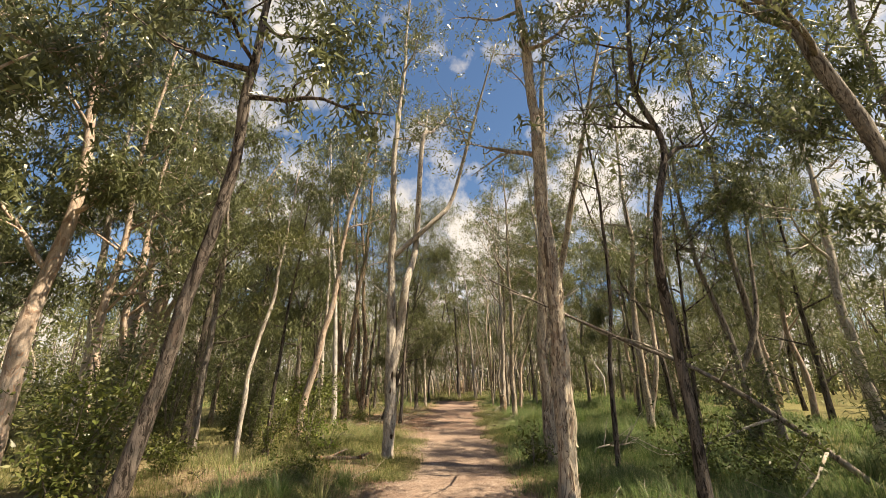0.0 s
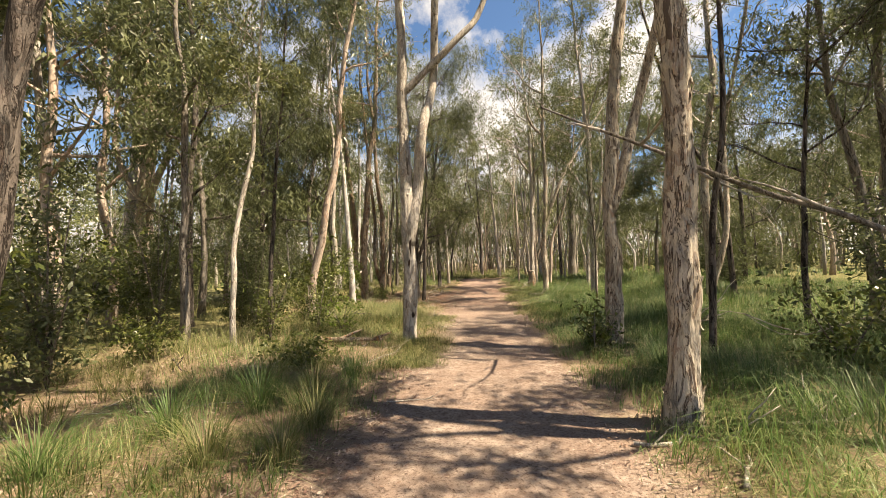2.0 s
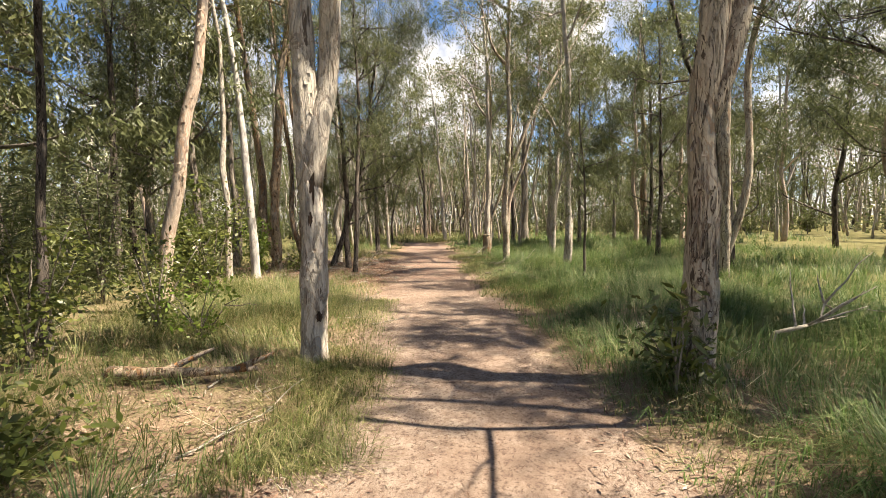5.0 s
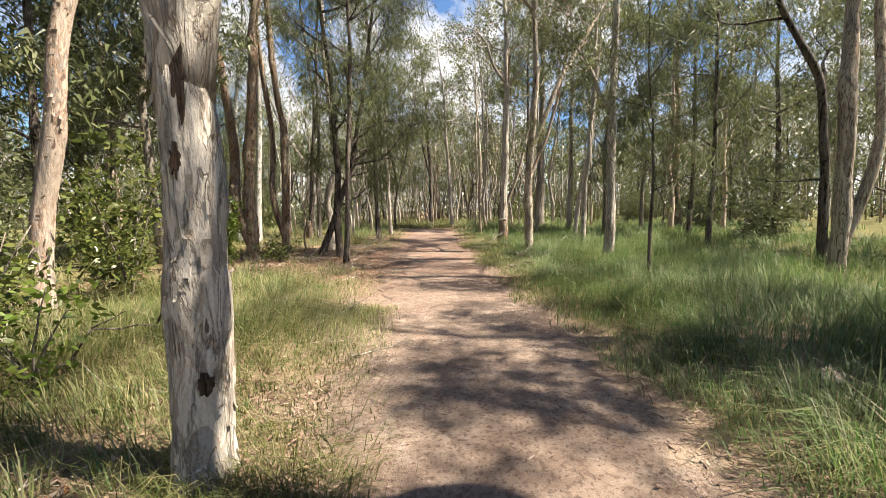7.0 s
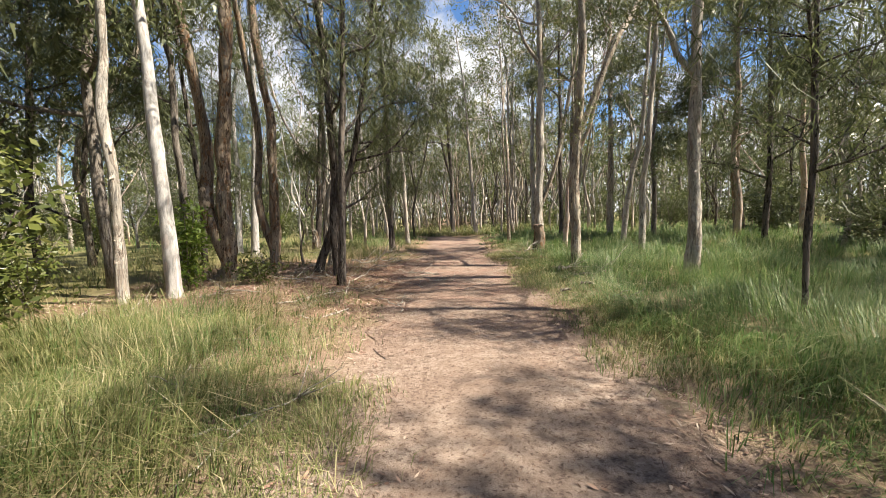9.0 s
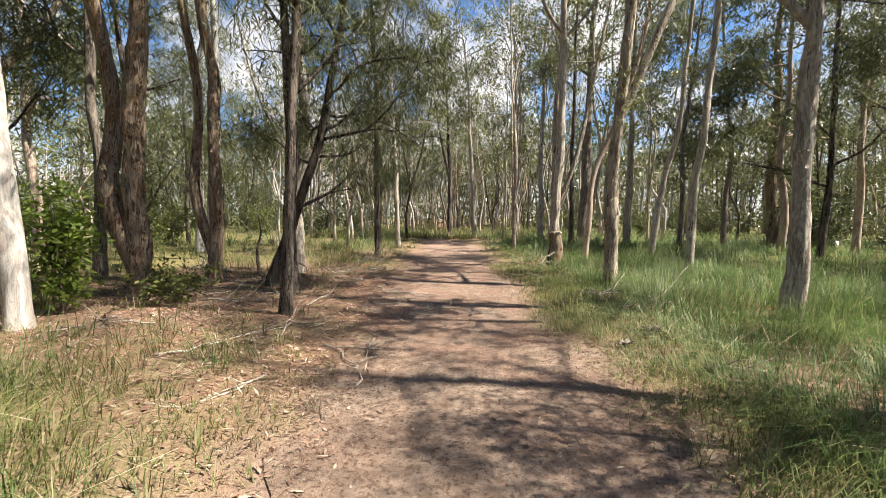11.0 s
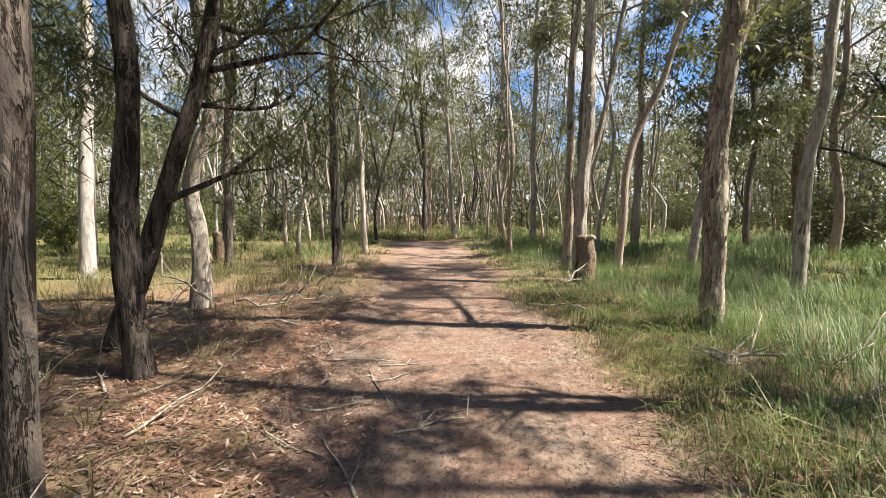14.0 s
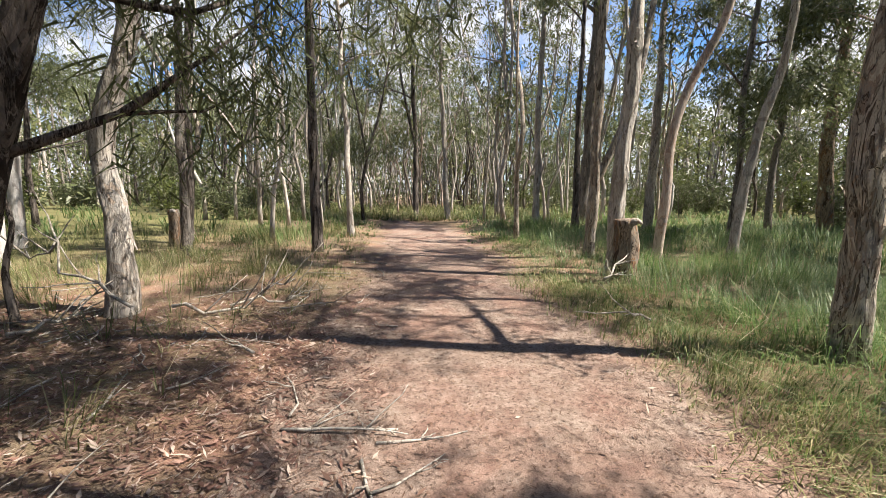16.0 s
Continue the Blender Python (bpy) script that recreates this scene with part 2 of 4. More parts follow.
def path_material():
    k = Nodes("packed pinkish dirt")
    c, mid, fine = dirt_colour(k, k.world_co())
    return k.surface(c, 0.95, k.bump(k.mix(0.45, mid, fine), 0.9, 0.04), spec=0.1)


# ---- mesh helpers ----
def mesh_of(name, verts, faces, mats, smooth=False, index=None):
    me = bpy.data.meshes.new(name)
    me.from_pydata([tuple(v) for v in verts] if not isinstance(verts, np.ndarray) else verts.tolist(), [], faces)
    for m in mats if isinstance(mats, (list, tuple)) else [mats]:
        me.materials.append(m)
    if smooth:
        me.polygons.foreach_set("use_smooth", [True] * len(me.polygons))
    if index is not None:
        me.polygons.foreach_set("material_index", index)
    return me


def thing(name, at, label, category, group="", kind="", turn=0.0):
    ob = new(name)
    ob.empty_display_size = 0.3
    ob.matrix_world = pose(*at, 0, 0, turn)
    return tagged(ob, label, category, group, kind)


def part(name, me, parent, label="", kind=""):
    ob = new(name, me)
    ob.parent = parent
    return tagged(ob, label=label, kind=kind)


def curve_through(pts, step):
    """Points along a smooth curve through pts, about a step apart."""
    p = np.array(pts, float)
    p = np.vstack([2 * p[0] - p[1], p, 2 * p[-1] - p[-2]])
    out = []
    for i in range(1, len(p) - 2):
        n = max(1, int(np.linalg.norm(p[i + 1] - p[i]) / step))
        s = np.linspace(0, 1, n, endpoint=False)[:, None]
        a, b, c, d = p[i - 1], p[i], p[i + 1], p[i + 2]
        out.append(0.5 * (2 * b + (c - a) * s + (2 * a - 5 * b + 4 * c - d) * s**2 + (3 * b - a - 3 * c + d) * s**3))
    out.append(p[-2][None])
    return np.vstack(out)


def tube(path, radii, sides, rng, rough=0.0, ridges=0.0):
    """A closed tube along a path; rough: uneven radius, ridges: upright furrows."""
    n = len(path)
    t = np.gradient(path, axis=0)
    t /= np.linalg.norm(t, axis=1)[:, None] + 1e-9
    ref = np.array([0.31, 0.93, 0.17]) if abs(t[:, 2]).mean() > 0.5 else np.array([0.05, 0.1, 1.0])
    u = np.cross(t, ref)
    u /= np.linalg.norm(u, axis=1)[:, None] + 1e-9
    v = np.cross(t, u)
    a = np.linspace(0, 2 * math.pi, sides, endpoint=False)
    rad = np.asarray(radii)[:, None] * np.ones((1, sides))
    if rough or ridges:
        ph = rng.uniform(0, 6.28, 6)
        s = np.arange(n)[:, None]
        wave = np.sin(2 * a + ph[0] + s * 0.21) + np.sin(3 * a + ph[1] - s * 0.37) + 0.7 * np.sin(a + ph[2] + s * 0.6)
        if sides > 20:
            for q in range(7):
                f, drift = rng.integers(5, 15), rng.uniform(-0.06, 0.06)
                wave = wave + (0.9 / 7) * 2.2 * np.sin(f * a + rng.uniform(0, 6.28) + s * drift + 0.8 * np.sin(s * rng.uniform(0.05, 0.2)))
        rad = rad * (1 + rough * 0.35 * wave + rough * rng.normal(0, 0.22, (n, sides)) + ridges * np.sin(9 * a + ph[3] + 0.05 * s + np.sin(0.3 * s)))
    ring = path[:, None, :] + rad[..., None] * (np.cos(a)[None, :, None] * u[:, None, :] + np.sin(a)[None, :, None] * v[:, None, :])
    verts = ring.reshape(-1, 3).tolist()
    faces = []
    for i in range(n - 1):
        for j in range(sides):
            k = (j + 1) % sides
            faces.append((i * sides + j, i * sides + k, (i + 1) * sides + k, (i + 1) * sides + j))
    faces.append(tuple(range(sides))[::-1])
    faces.append(tuple(range((n - 1) * sides, n * sides)))
    return verts, faces


def joined(pieces):
    verts, faces = [], []
    for v, f in pieces:
        o = len(verts)
        verts += v
        faces += [tuple(i + o for i in q) for q in f]
    return verts, faces


def leaves(centres, rng, count, spread, length, width, droop=0.6, flat=False, oval=False):
    """Many small pointed leaves round the centres: (verts, faces)."""
    c = np.asarray(centres)[rng.integers(0, len(centres), count)]
    pos = c + rng.normal(0, 1, (count, 3)) * np.array(spread)
    ax = rng.normal(0, 1, (count, 3))
    ax[:, 2] = ax[:, 2] * (1 - droop) - droop * 1.6
    if flat:
        ax[:, 2] = rng.normal(0, 0.15, count)
    ax /= np.linalg.norm(ax, axis=1)[:, None]
    side = np.cross(ax, rng.normal(0, 1, (count, 3)) if not flat else np.array([0, 0, 1.0]) + rng.normal(0, 0.3, (count, 3)))
    side /= np.linalg.norm(side, axis=1)[:, None] + 1e-9
    ln = (length * rng.uniform(0.6, 1.3, count))[:, None]
    wd = (width * rng.uniform(0.6, 1.3, count))[:, None]
    if flat or oval:
        quad = np.stack([pos, pos + ax * ln * 0.45 + side * wd, pos + ax * ln, pos + ax * ln * 0.45 - side * wd], 1)
        return quad.reshape(-1, 3)
    tri = np.stack([pos + side * wd, pos - side * wd, pos + ax * ln + side * wd * 0.3], 1)
    return tri.reshape(-1, 3)


def leaf_mesh(name, v, mat, corners=3):
    me = bpy.data.meshes.new(name)
    n = len(v) // corners
    me.vertices.add(len(v))
    me.vertices.foreach_set("co", v.astype(np.float32).ravel())
    me.loops.add(len(v))
    me.loops.foreach_set("vertex_index", np.arange(len(v), dtype=np.int32))
    me.polygons.add(n)
    me.polygons.foreach_set("loop_start", np.arange(0, len(v), corners, dtype=np.int32))
    me.update(calc_edges=True)
    me.materials.append(mat)
    return me


# ---- ground ----
def ground_z(x, y):
    x, y = np.asarray(x, float), np.asarray(y, float)
    rise = np.clip(0.035 * (7 - y), 0, 0.3)
    bumps = 0.018 * np.sin(x * 1.3 + 0.6 * y) + 0.014 * np.sin(2.1 * y - 0.9 * x + 1) + 0.03 * np.sin(0.23 * x + 0.17 * y)
    off = np.clip(np.abs(x - 0.1) - 1.2, 0, 1.2) / 1.2
    return rise + bumps * (0.35 + 0.65 * off) + 0.05 * off


def grid(name, xs, ys, mat, lift=0.0, skew=None):
    X, Y = np.meshgrid(xs, ys)
    if skew is not None:
        X = skew(X, Y)
    Z = ground_z(X, Y) + lift
    v = np.stack([X, Y, Z], -1).reshape(-1, 3)
    w = len(xs)
    f = [(j * w + i, j * w + i + 1, (j + 1) * w + i + 1, (j + 1) * w + i) for j in range(len(ys) - 1) for i in range(w - 1)]
    return mesh_of(name, v, f, mat, True)


def uneven(a, b, n, far):
    """Steps that are fine between a and b and reach out to far on both sides."""
    s = np.linspace(0, 1, 12)[1:] ** 3
    return np.concatenate([(a - far * s)[::-1], np.linspace(a, b, n), b + far * s])


FLOOR, DIRT = ground_material(), path_material()
tagged(new("ground", grid("ground", uneven(-16, 16, 130, 600), uneven(-4, 50, 200, 600), FLOOR)),
       "brown forest floor of soil, litter and low green", "ground", kind="structure")


def ragged(X, Y):
    s = X
    left = -1.12 + 0.10 * np.sin(1.7 * Y) + 0.08 * np.sin(4.3 * Y + 1) + 0.06 * np.sin(9.1 * Y) - 0.55 * np.exp(-((Y - 23.0) / 2.6) ** 2)
    right = 1.15 + 0.10 * np.sin(1.3 * Y + 2) + 0.08 * np.sin(3.7 * Y) + 0.06 * np.sin(8.3 * Y + 2)
    close = np.clip((Y - 25) / 15, 0, 1)
    left = left - 0.12 * close + 0.3 * close**4
    right = right - 1.15 * close**1.6
    bend = np.where(Y > 39, -0.10 * (Y - 39) ** 2, 0.0)
    return left + (right - left) * s + bend


def path_mesh():
    me = grid("path", np.linspace(0, 1, 30), np.linspace(-8, 43.5, 340), DIRT, 0.012, ragged)
    return me


tagged(new("path", path_mesh()), "pinkish tan packed dirt walking track with leaf litter", "path", kind="structure")

# ---- trees ----
KINDS = {
    "paper": (PAPER, LEAF_PAPER, 0.12, 0.017, 0.55),
    "pale": (PAPER_PALE, LEAF_PAPER, 0.12, 0.017, 0.55),
    "brown": (PAPER_BROWN, LEAF_PAPER, 0.12, 0.017, 0.55),
    "pink": (GUM_PINK, LEAF_EUC, 0.17, 0.019, 0.75),
    "white": (GUM_WHITE, LEAF_EUC, 0.17, 0.019, 0.75),
    "grey": (GREY_BARK, LEAF_EUC, 0.16, 0.02, 0.7),
    "dark": (DARK_BARK, LEAF_CAS, 0.24, 0.0085, 0.7),
    "black": (DARK_BARK, LEAF_EUC, 0.16, 0.02, 0.7),
}


def bough(start, way, length, radius, rng, step, sides, crook=0.2, lift=0.05):
    """A crooked branch that wanders as it grows: its points, radii and tube."""
    n = max(4, int(length / step))
    d = np.array(way, float) / np.linalg.norm(way)
    pts = [np.array(start, float)]
    for i in range(n - 1):
        d = d + rng.normal(0, crook, 3) + np.array([0, 0, lift])
        d /= np.linalg.norm(d)
        pts.append(pts[-1] + d * length / (n - 1))
    path = np.array(pts)
    rad = radius * (1 - 0.8 * np.linspace(0, 1, n)) + 0.003
    return path, rad, tube(path, rad, sides, rng)


def limb(start, azimuth, length, radius, rise, rng, twigs=4, step=0.3, sides=6):
    """A crooked limb with twigs. Gives its pieces and the ends where leaves grow."""
    way = (math.cos(azimuth) * math.cos(rise), math.sin(azimuth) * math.cos(rise), math.sin(rise))
    path, rad, piece = bough(start, way, length, radius, rng, step, sides, 0.17, 0.05)
    n = len(path)
    pieces, ends = [piece], [path[-1], path[int(n * 0.75)]]
    for _ in range(twigs):
        i = int(n * rng.uniform(0.3, 0.97))
        a = azimuth + rng.uniform(-1.4, 1.4)
        ln = length * rng.uniform(0.22, 0.5)
        tw, tr, piece = bough(path[i], (math.cos(a), math.sin(a), rng.uniform(-0.25, 0.9)), ln, rad[i] * 0.6, rng, step * 0.8, max(3, sides - 3), 0.25, 0.03)
        pieces.append(piece)
        m = len(tw)
        ends += [tw[-1], tw[m // 2], tw[(3 * m) // 4], tw[m // 3]]
    return pieces, ends


def clumps(ends, rng, count, spread):
    """Small clump centres round the branch ends, so that leaves gather and leave gaps."""
    c = np.asarray(ends)[rng.integers(0, len(ends), count)]
    return c + rng.normal(0, 1, (count, 3)) * np.array([spread, spread, spread * 0.8])


def tree(x, y, r, height, bends, kind, label, leafy=2600, limbs=6, low=0.45, reach=2.2, forks=(), seed=0, flakes=0, spread=0.3,
         group="", extra=(), name="tree", big=1.0, sides=14, fine=True):
    """A tree at (x, y): bends are (sideways, height) places of its trunk; forks are further stems from (height) up; extra are limbs
    (height, azimuth in degrees, length, radius, rise in degrees)."""
    rng = np.random.default_rng(seed + 100)
    bark, leaf, ll, lw, droop = KINDS[kind]
    z0 = float(ground_z(x, y))
    t = thing(name, (x, y, z0), label, "tree", group)
    pts = [(0, 0, -0.12)] + [(dx, 0.02 * dz * math.sin(seed + dz), dz) for dx, dz in bends]
    lx, lz = (bends[-1] if bends else (0, 0))
    px, pz = bends[-2] if len(bends) > 1 else (0, 0)
    lean = (lx - px) / max(lz - pz, 0.5)
    while lz < height - 0.5:
        step = min(2.2, height - lz)
        lean = lean * 0.6 + rng.normal(0, 0.05)
        lx, lz = lx + lean * step, lz + step
        pts.append((lx, pts[-1][1] + rng.normal(0, 0.10), lz))
    hero = flakes >= 60
    sides = 30 if hero else sides
    path = curve_through(pts, 0.1 if hero else 0.16 if fine else 0.6)
    rise = np.clip(path[:, 2], 0, 2)[:, None] / 2
    amp = {"dark": 0.5, "white": 0.4}.get(kind, 1.0) * (0.032 + 0.25 * max(0.0, 0.11 - r))
    for f in (1.1, 2.3, 4.1):
        ph = rng.uniform(0, 6.28, 2)
        path[:, :2] += rise * amp / f * np.stack([np.sin(f * path[:, 2] + ph[0]), np.cos(f * path[:, 2] + ph[1])], 1)
    hs = np.clip(path[:, 2] / height, 0, 1)
    rad = r * (1 - 0.82 * hs**0.9) * (1 + 0.22 * np.exp(-np.clip(path[:, 2], 0, 9) / 0.2)) + 0.008
    if fine:
        for f in (2.9, 6.3, 11.7):
            rad = rad * (1 + (0.10 if kind in ("paper", "pale", "brown") else 0.05) / f**0.5 * np.sin(f * path[:, 2] + rng.uniform(0, 6.28)))
    rough = {"pink": 0.06, "white": 0.04}.get(kind, 0.13)
    part("trunk", mesh_of("trunk", *tube(path, rad, sides, rng, rough, 0.09 if kind == "dark" else 0.05 if kind in ("grey", "black") else 0.02), bark, True), t)
    ends, wood = [path[-1], path[-4]], []

    def grow(pieces):
        """Near trees keep each limb apart; far ones carry one spray of branches."""
        if fine:
            part("limb", mesh_of("limb", *joined(pieces), bark, True), t)
        else:
            wood.extend(pieces)

    for f in forks:
        fh, fpts, fr = f
        i = int(np.argmin(abs(path[:, 2] - fh)))
        fp = [path[i]] + [(dx, path[i][1] + 0.06 * (dz - fh) * (1 if k % 2 else -1), dz) for k, (dx, dz) in enumerate(fpts)]
        a, b = np.array(fp[-2]), np.array(fp[-1])
        if b[2] < height * 0.8:
            fp.append(tuple(b + (b - a) / np.linalg.norm(b - a) * (height * 0.85 - b[2]) * 0.9))
        fpath = curve_through(fp, 0.2 if fine else 0.6)
        q = np.linspace(0, 1, len(fpath))
        part("stem", mesh_of("stem", *tube(fpath, fr * (1 - 0.8 * q) + 0.006, 11, rng, rough, 0.02), bark, True), t)
        ends += [fpath[-1], fpath[-5]]
        for _ in range(3):
            k = int(len(fpath) * rng.uniform(0.5, 0.95))
            pc, e = limb(fpath[k], rng.uniform(0, 6.28), reach * rng.uniform(0.5, 0.9), fr * 0.35, rng.uniform(0.3, 0.9), rng, 4, 0.3 if fine else 0.6, 6 if fine else 4)
            grow(pc)
            ends += e
    for hz, az, ln, lr, ri in extra:
        i = int(np.argmin(abs(path[:, 2] - hz)))
        pc, e = limb(path[i], radians(az), ln, lr, radians(ri), rng, 5, 0.25 if fine else 0.5, 6 if fine else 4)
        grow(pc)
        ends += e * (5 if kind == "dark" else 1)
    az = rng.uniform(0, 6.28)
    for k in range(limbs):
        az += 2.4 + rng.normal(0, 0.3)
        h = height * (low + (0.96 - low) * (k + rng.uniform(0, 0.8)) / limbs)
        i = int(np.argmin(abs(path[:, 2] - h)))
        ln = reach * rng.uniform(0.6, 1.15) * (1.15 - 0.5 * h / height)
        pc, e = limb(path[i], az, ln, rad[i] * 0.5, rng.uniform(0.1, 0.9) if kind != "dark" else rng.uniform(0.2, 0.7), rng,
                     9 if fine else 4, 0.28 if fine else 0.6, 6 if fine else 4)
        grow(pc)
        ends += e
    if wood:
        part("branchwork", mesh_of("branchwork", *joined(wood), bark, True), t, kind="stuff")
    if leafy:
        c = clumps(ends, rng, max(20, leafy // 13), spread)
        v = leaves(c, rng, leafy, (0.09 * big, 0.09 * big, 0.08 * big if kind != "dark" else 0.14 * big), ll * big, lw * big, droop)
        part("crown", leaf_mesh("crown", v, leaf), t)
    if flakes:
        vs, fs = [], []
        for _ in range(int(flakes * 0.7)):
            i0 = int(rng.integers(2, max(3, min(len(path) - 4, 56))))
            a0 = rng.uniform(0, 6.28)
            for _ in range(int(rng.integers(1, 5))):
                i = min(len(path) - 2, max(1, i0 + int(rng.integers(-2, 3))))
                a = a0 + rng.normal(0, 0.3)
                o = np.array([math.cos(a), math.sin(a), 0])
                sd = np.array([-o[1], o[0], 0])
                w, h = rng.uniform(0.008, 0.03), rng.uniform(0.02, 0.075)
                if rng.random() < 0.15:
                    w, h = w * 0.9, h * 3.0
                up = 1 if rng.random() < 0.55 else -1
                c = path[i] + o * rad[i] * 0.98
                curl, lean = rng.uniform(0.1, 0.4), rng.normal(0, 0.25)
                o4 = len(vs)
                for q in (0.0, 0.4, 0.75, 1.0):
                    p = c + np.array([0, 0, up * h * (q - 0.35 * curl * q**3)]) + o * (h * curl * q**2 + 0.004) + sd * lean * h * q
                    ww = w * (1 - 0.4 * q * rng.uniform(-0.3, 1.2))
                    vs += [p - sd * ww, p + sd * ww]
                fs += [(o4 + 2 * j, o4 + 2 * j + 1, o4 + 2 * j + 3, o4 + 2 * j + 2) for j in range(3)]
        part("peeling_bark", mesh_of("peeling_bark", vs, fs, bark), t, "loose curled strips of peeling bark", "stuff")
    return t

# trees beside the track
tree(1.88, 7.36, 0.15, 15, [(0.05, 1.5), (0.05, 3.6), (0.05, 5.6), (0.0, 7.8), (-0.14, 9.8)], "paper",
     "tall paperbark with peeling grey cream bark beside the track", 4200, 7, 0.55, 2.6, seed=1, flakes=150,
     extra=[(5.9, 165, 2.0, 0.05, 10)])
tree(2.33, 10.79, 0.135, 14, [(0.03, 1.15), (0.01, 2.8), (0.25, 4.8), (0.45, 7)], "paper",
     "forked paperbark with peeling bark and reddish patches", 2000, 6, 0.6, 2.6, forks=[(2.4, [(0.25, 3.1), (0.7, 4.6), (1.1, 6.4)], 0.10)], seed=2, flakes=130)
tree(-1.55, 11.75, 0.138, 15, [(0.05, 1.5), (0.05, 2.5), (0.05, 3.4), (-0.03, 5.2), (-0.02, 6.7), (0.05, 8.6), (0.3, 13)], "pale",
     "pale paperbark forking into three whitish stems, with knot holes", 6961, 5, 0.6, 2.2,
     forks=[(1.9, [(0.17, 2.6), (0.28, 3.3), (0.42, 4.4), (0.67, 5.8), (0.91, 8.8), (1.2, 9.8)], 0.12), (5.3, [(1.2, 6.4), (1.77, 7.2), (2.35, 9.1)], 0.075)], seed=3, flakes=150)
tree(-3.85, 5.8, 0.105, 13, [(0.3, 1.5), (0.5, 2.6), (0.85, 5.0), (0.98, 6.5), (1.1, 9)], "black",
     "blackened dark trunk leaning over low leafy growth", 12000, 8, 0.5, 2.8, seed=4, big=1.3, extra=[(6.6, 190, 3.4, 0.045, 15), (6.2, 20, 2.4, 0.04, -8)])
tree(-5.2, 11.3, 0.06, 8, [(0.02, 0.9), (0.1, 1.6), (0.17, 2.46), (0.46, 4.3)], "pale", "slender pale sapling trunk among shrubs", 4284, 5, 0.45, 1.3, seed=5)
tree(-4.9, 12.2, 0.05, 8, [(0.2, 3.1), (0.35, 4.6)], "dark", "thin dark sapling among shrubs", 4590, 6, 0.4, 1.3, seed=6)
tree(-6.6, 11.7, 0.09, 11, [(0.08, 2.2), (0.1, 5.0)], "grey", "slim mottled grey tree", 5610, 6, 0.35, 1.8, seed=7)
tree(-4.95, 14.6, 0.115, 13, [(0.12, 1.2), (0.4, 2.2), (0.62, 3.4), (0.85, 4.6), (1.2, 7.5)], "pink",
     "pink barked gum with peeling strips and a kinked trunk", 6000, 6, 0.5, 2.4, seed=8, flakes=80)

tree(-17.5, 22, 0.36, 17, [(0.2, 5), (0.6, 11)], "pink", "thick pink gum trunk among bushes", 7812, 7, 0.45, 3.4, seed=10, big=1.3)
tree(-15.8, 21.5, 0.28, 16, [(-0.1, 5), (0.3, 10)], "pink", "pinkish grey gum trunk", 6696, 7, 0.45, 3.0, seed=11, big=1.3)
tree(-12.5, 17, 0.26, 16, [(0.2, 3), (0.5, 5.5)], "pink", "large spreading pink gum with bare curved limbs", 7000, 9, 0.38, 4.2, seed=12, big=1.2,
     forks=[(3.2, [(0.9, 5), (1.8, 7)], 0.13), (4.0, [(-0.6, 6), (-0.9, 8.5)], 0.12)])
tree(3.52, 6.75, 0.082, 11, [(0.02, 2.2), (0.0, 4.2), (0.33, 5.6), (0.1, 6.9), (0.3, 8.5)], "black", "slim dark grey brown trunk in lush grass", 2600, 7, 0.5, 2.4, seed=13, big=1.4,
     extra=[(5.2, 30, 2.2, 0.04, 35), (6.0, 170, 2.2, 0.04, 30)])
tree(3.46, 9.81, 0.045, 11, [(0.1, 1.6), (0.26, 3.3), (0.4, 5.5)], "dark", "thin dark she-oak trunk standing in grass", 1500, 7, 0.5, 1.6, seed=14)
tree(7.2, 16.8, 0.14, 15, [(-0.02, 2.9), (0.1, 5.0)], "paper", "grey double trunked paperbark in the grass", 6000, 7, 0.4, 2.8,
     forks=[(0.4, [(0.5, 2.6), (0.8, 5.5), (0.95, 8)], 0.095)], seed=15)
tree(3.73, 16.87, 0.024, 5.2, [(-0.03, 1.5), (-0.06, 2.8)], "dark", "young she-oak sapling with dark feathery foliage", 3600, 9, 0.3, 0.9, seed=16, spread=0.3)
tree(4.6, 20.5, 0.12, 14, [(0.08, 2.45), (0.02, 5.0), (-0.05, 6.5)], "pale", "pale trunk with flaking bark in the grass", 13000, 6, 0.5, 2.6, seed=17, flakes=60,
     extra=[(4.0, 175, 2.6, 0.07, 50)])
tree(3.05, 22.95, 0.13, 14, [(0.01, 1.3), (0.02, 2.8), (0.15, 5.9)], "paper", "stout paperbark with ragged brown and cream bark", 8000, 6, 0.5, 2.6, seed=18, flakes=130,
     forks=[(3.2, [(0.9, 5.4), (1.6, 6.5)], 0.075)], extra=[(3.6, 20, 0.35, 0.08, 35), (7.5, 165, 3.4, 0.06, 40), (9.5, 185, 3.2, 0.05, 35)])
tree(2.9, 26.6, 0.13, 15, [(0.02, 1.1), (0.05, 3.3), (0.15, 6.5)], "pale", "pale grey paperbark trunk behind a broken stump", 9000, 8, 0.42, 3.2, seed=19, flakes=60, extra=[(6.5, 170, 3.6, 0.06, 40), (9.5, 160, 3.4, 0.05, 35)])
tree(5.3, 24.1, 0.09, 13, [(0.03, 1.9), (0.15, 3.4), (0.3, 5.0)], "pale", "pale leaning trunk in the grass", 7500, 6, 0.5, 2.2, seed=20, flakes=30)
tree(-5.8, 19.0, 0.088, 12, [(-0.02, 1.1), (0.12, 2.3), (0.02, 3.4), (0.03, 4.5)], "pale", "crooked pale trunk with flaking bark", 4092, 5, 0.45, 2.2, seed=21, flakes=25)
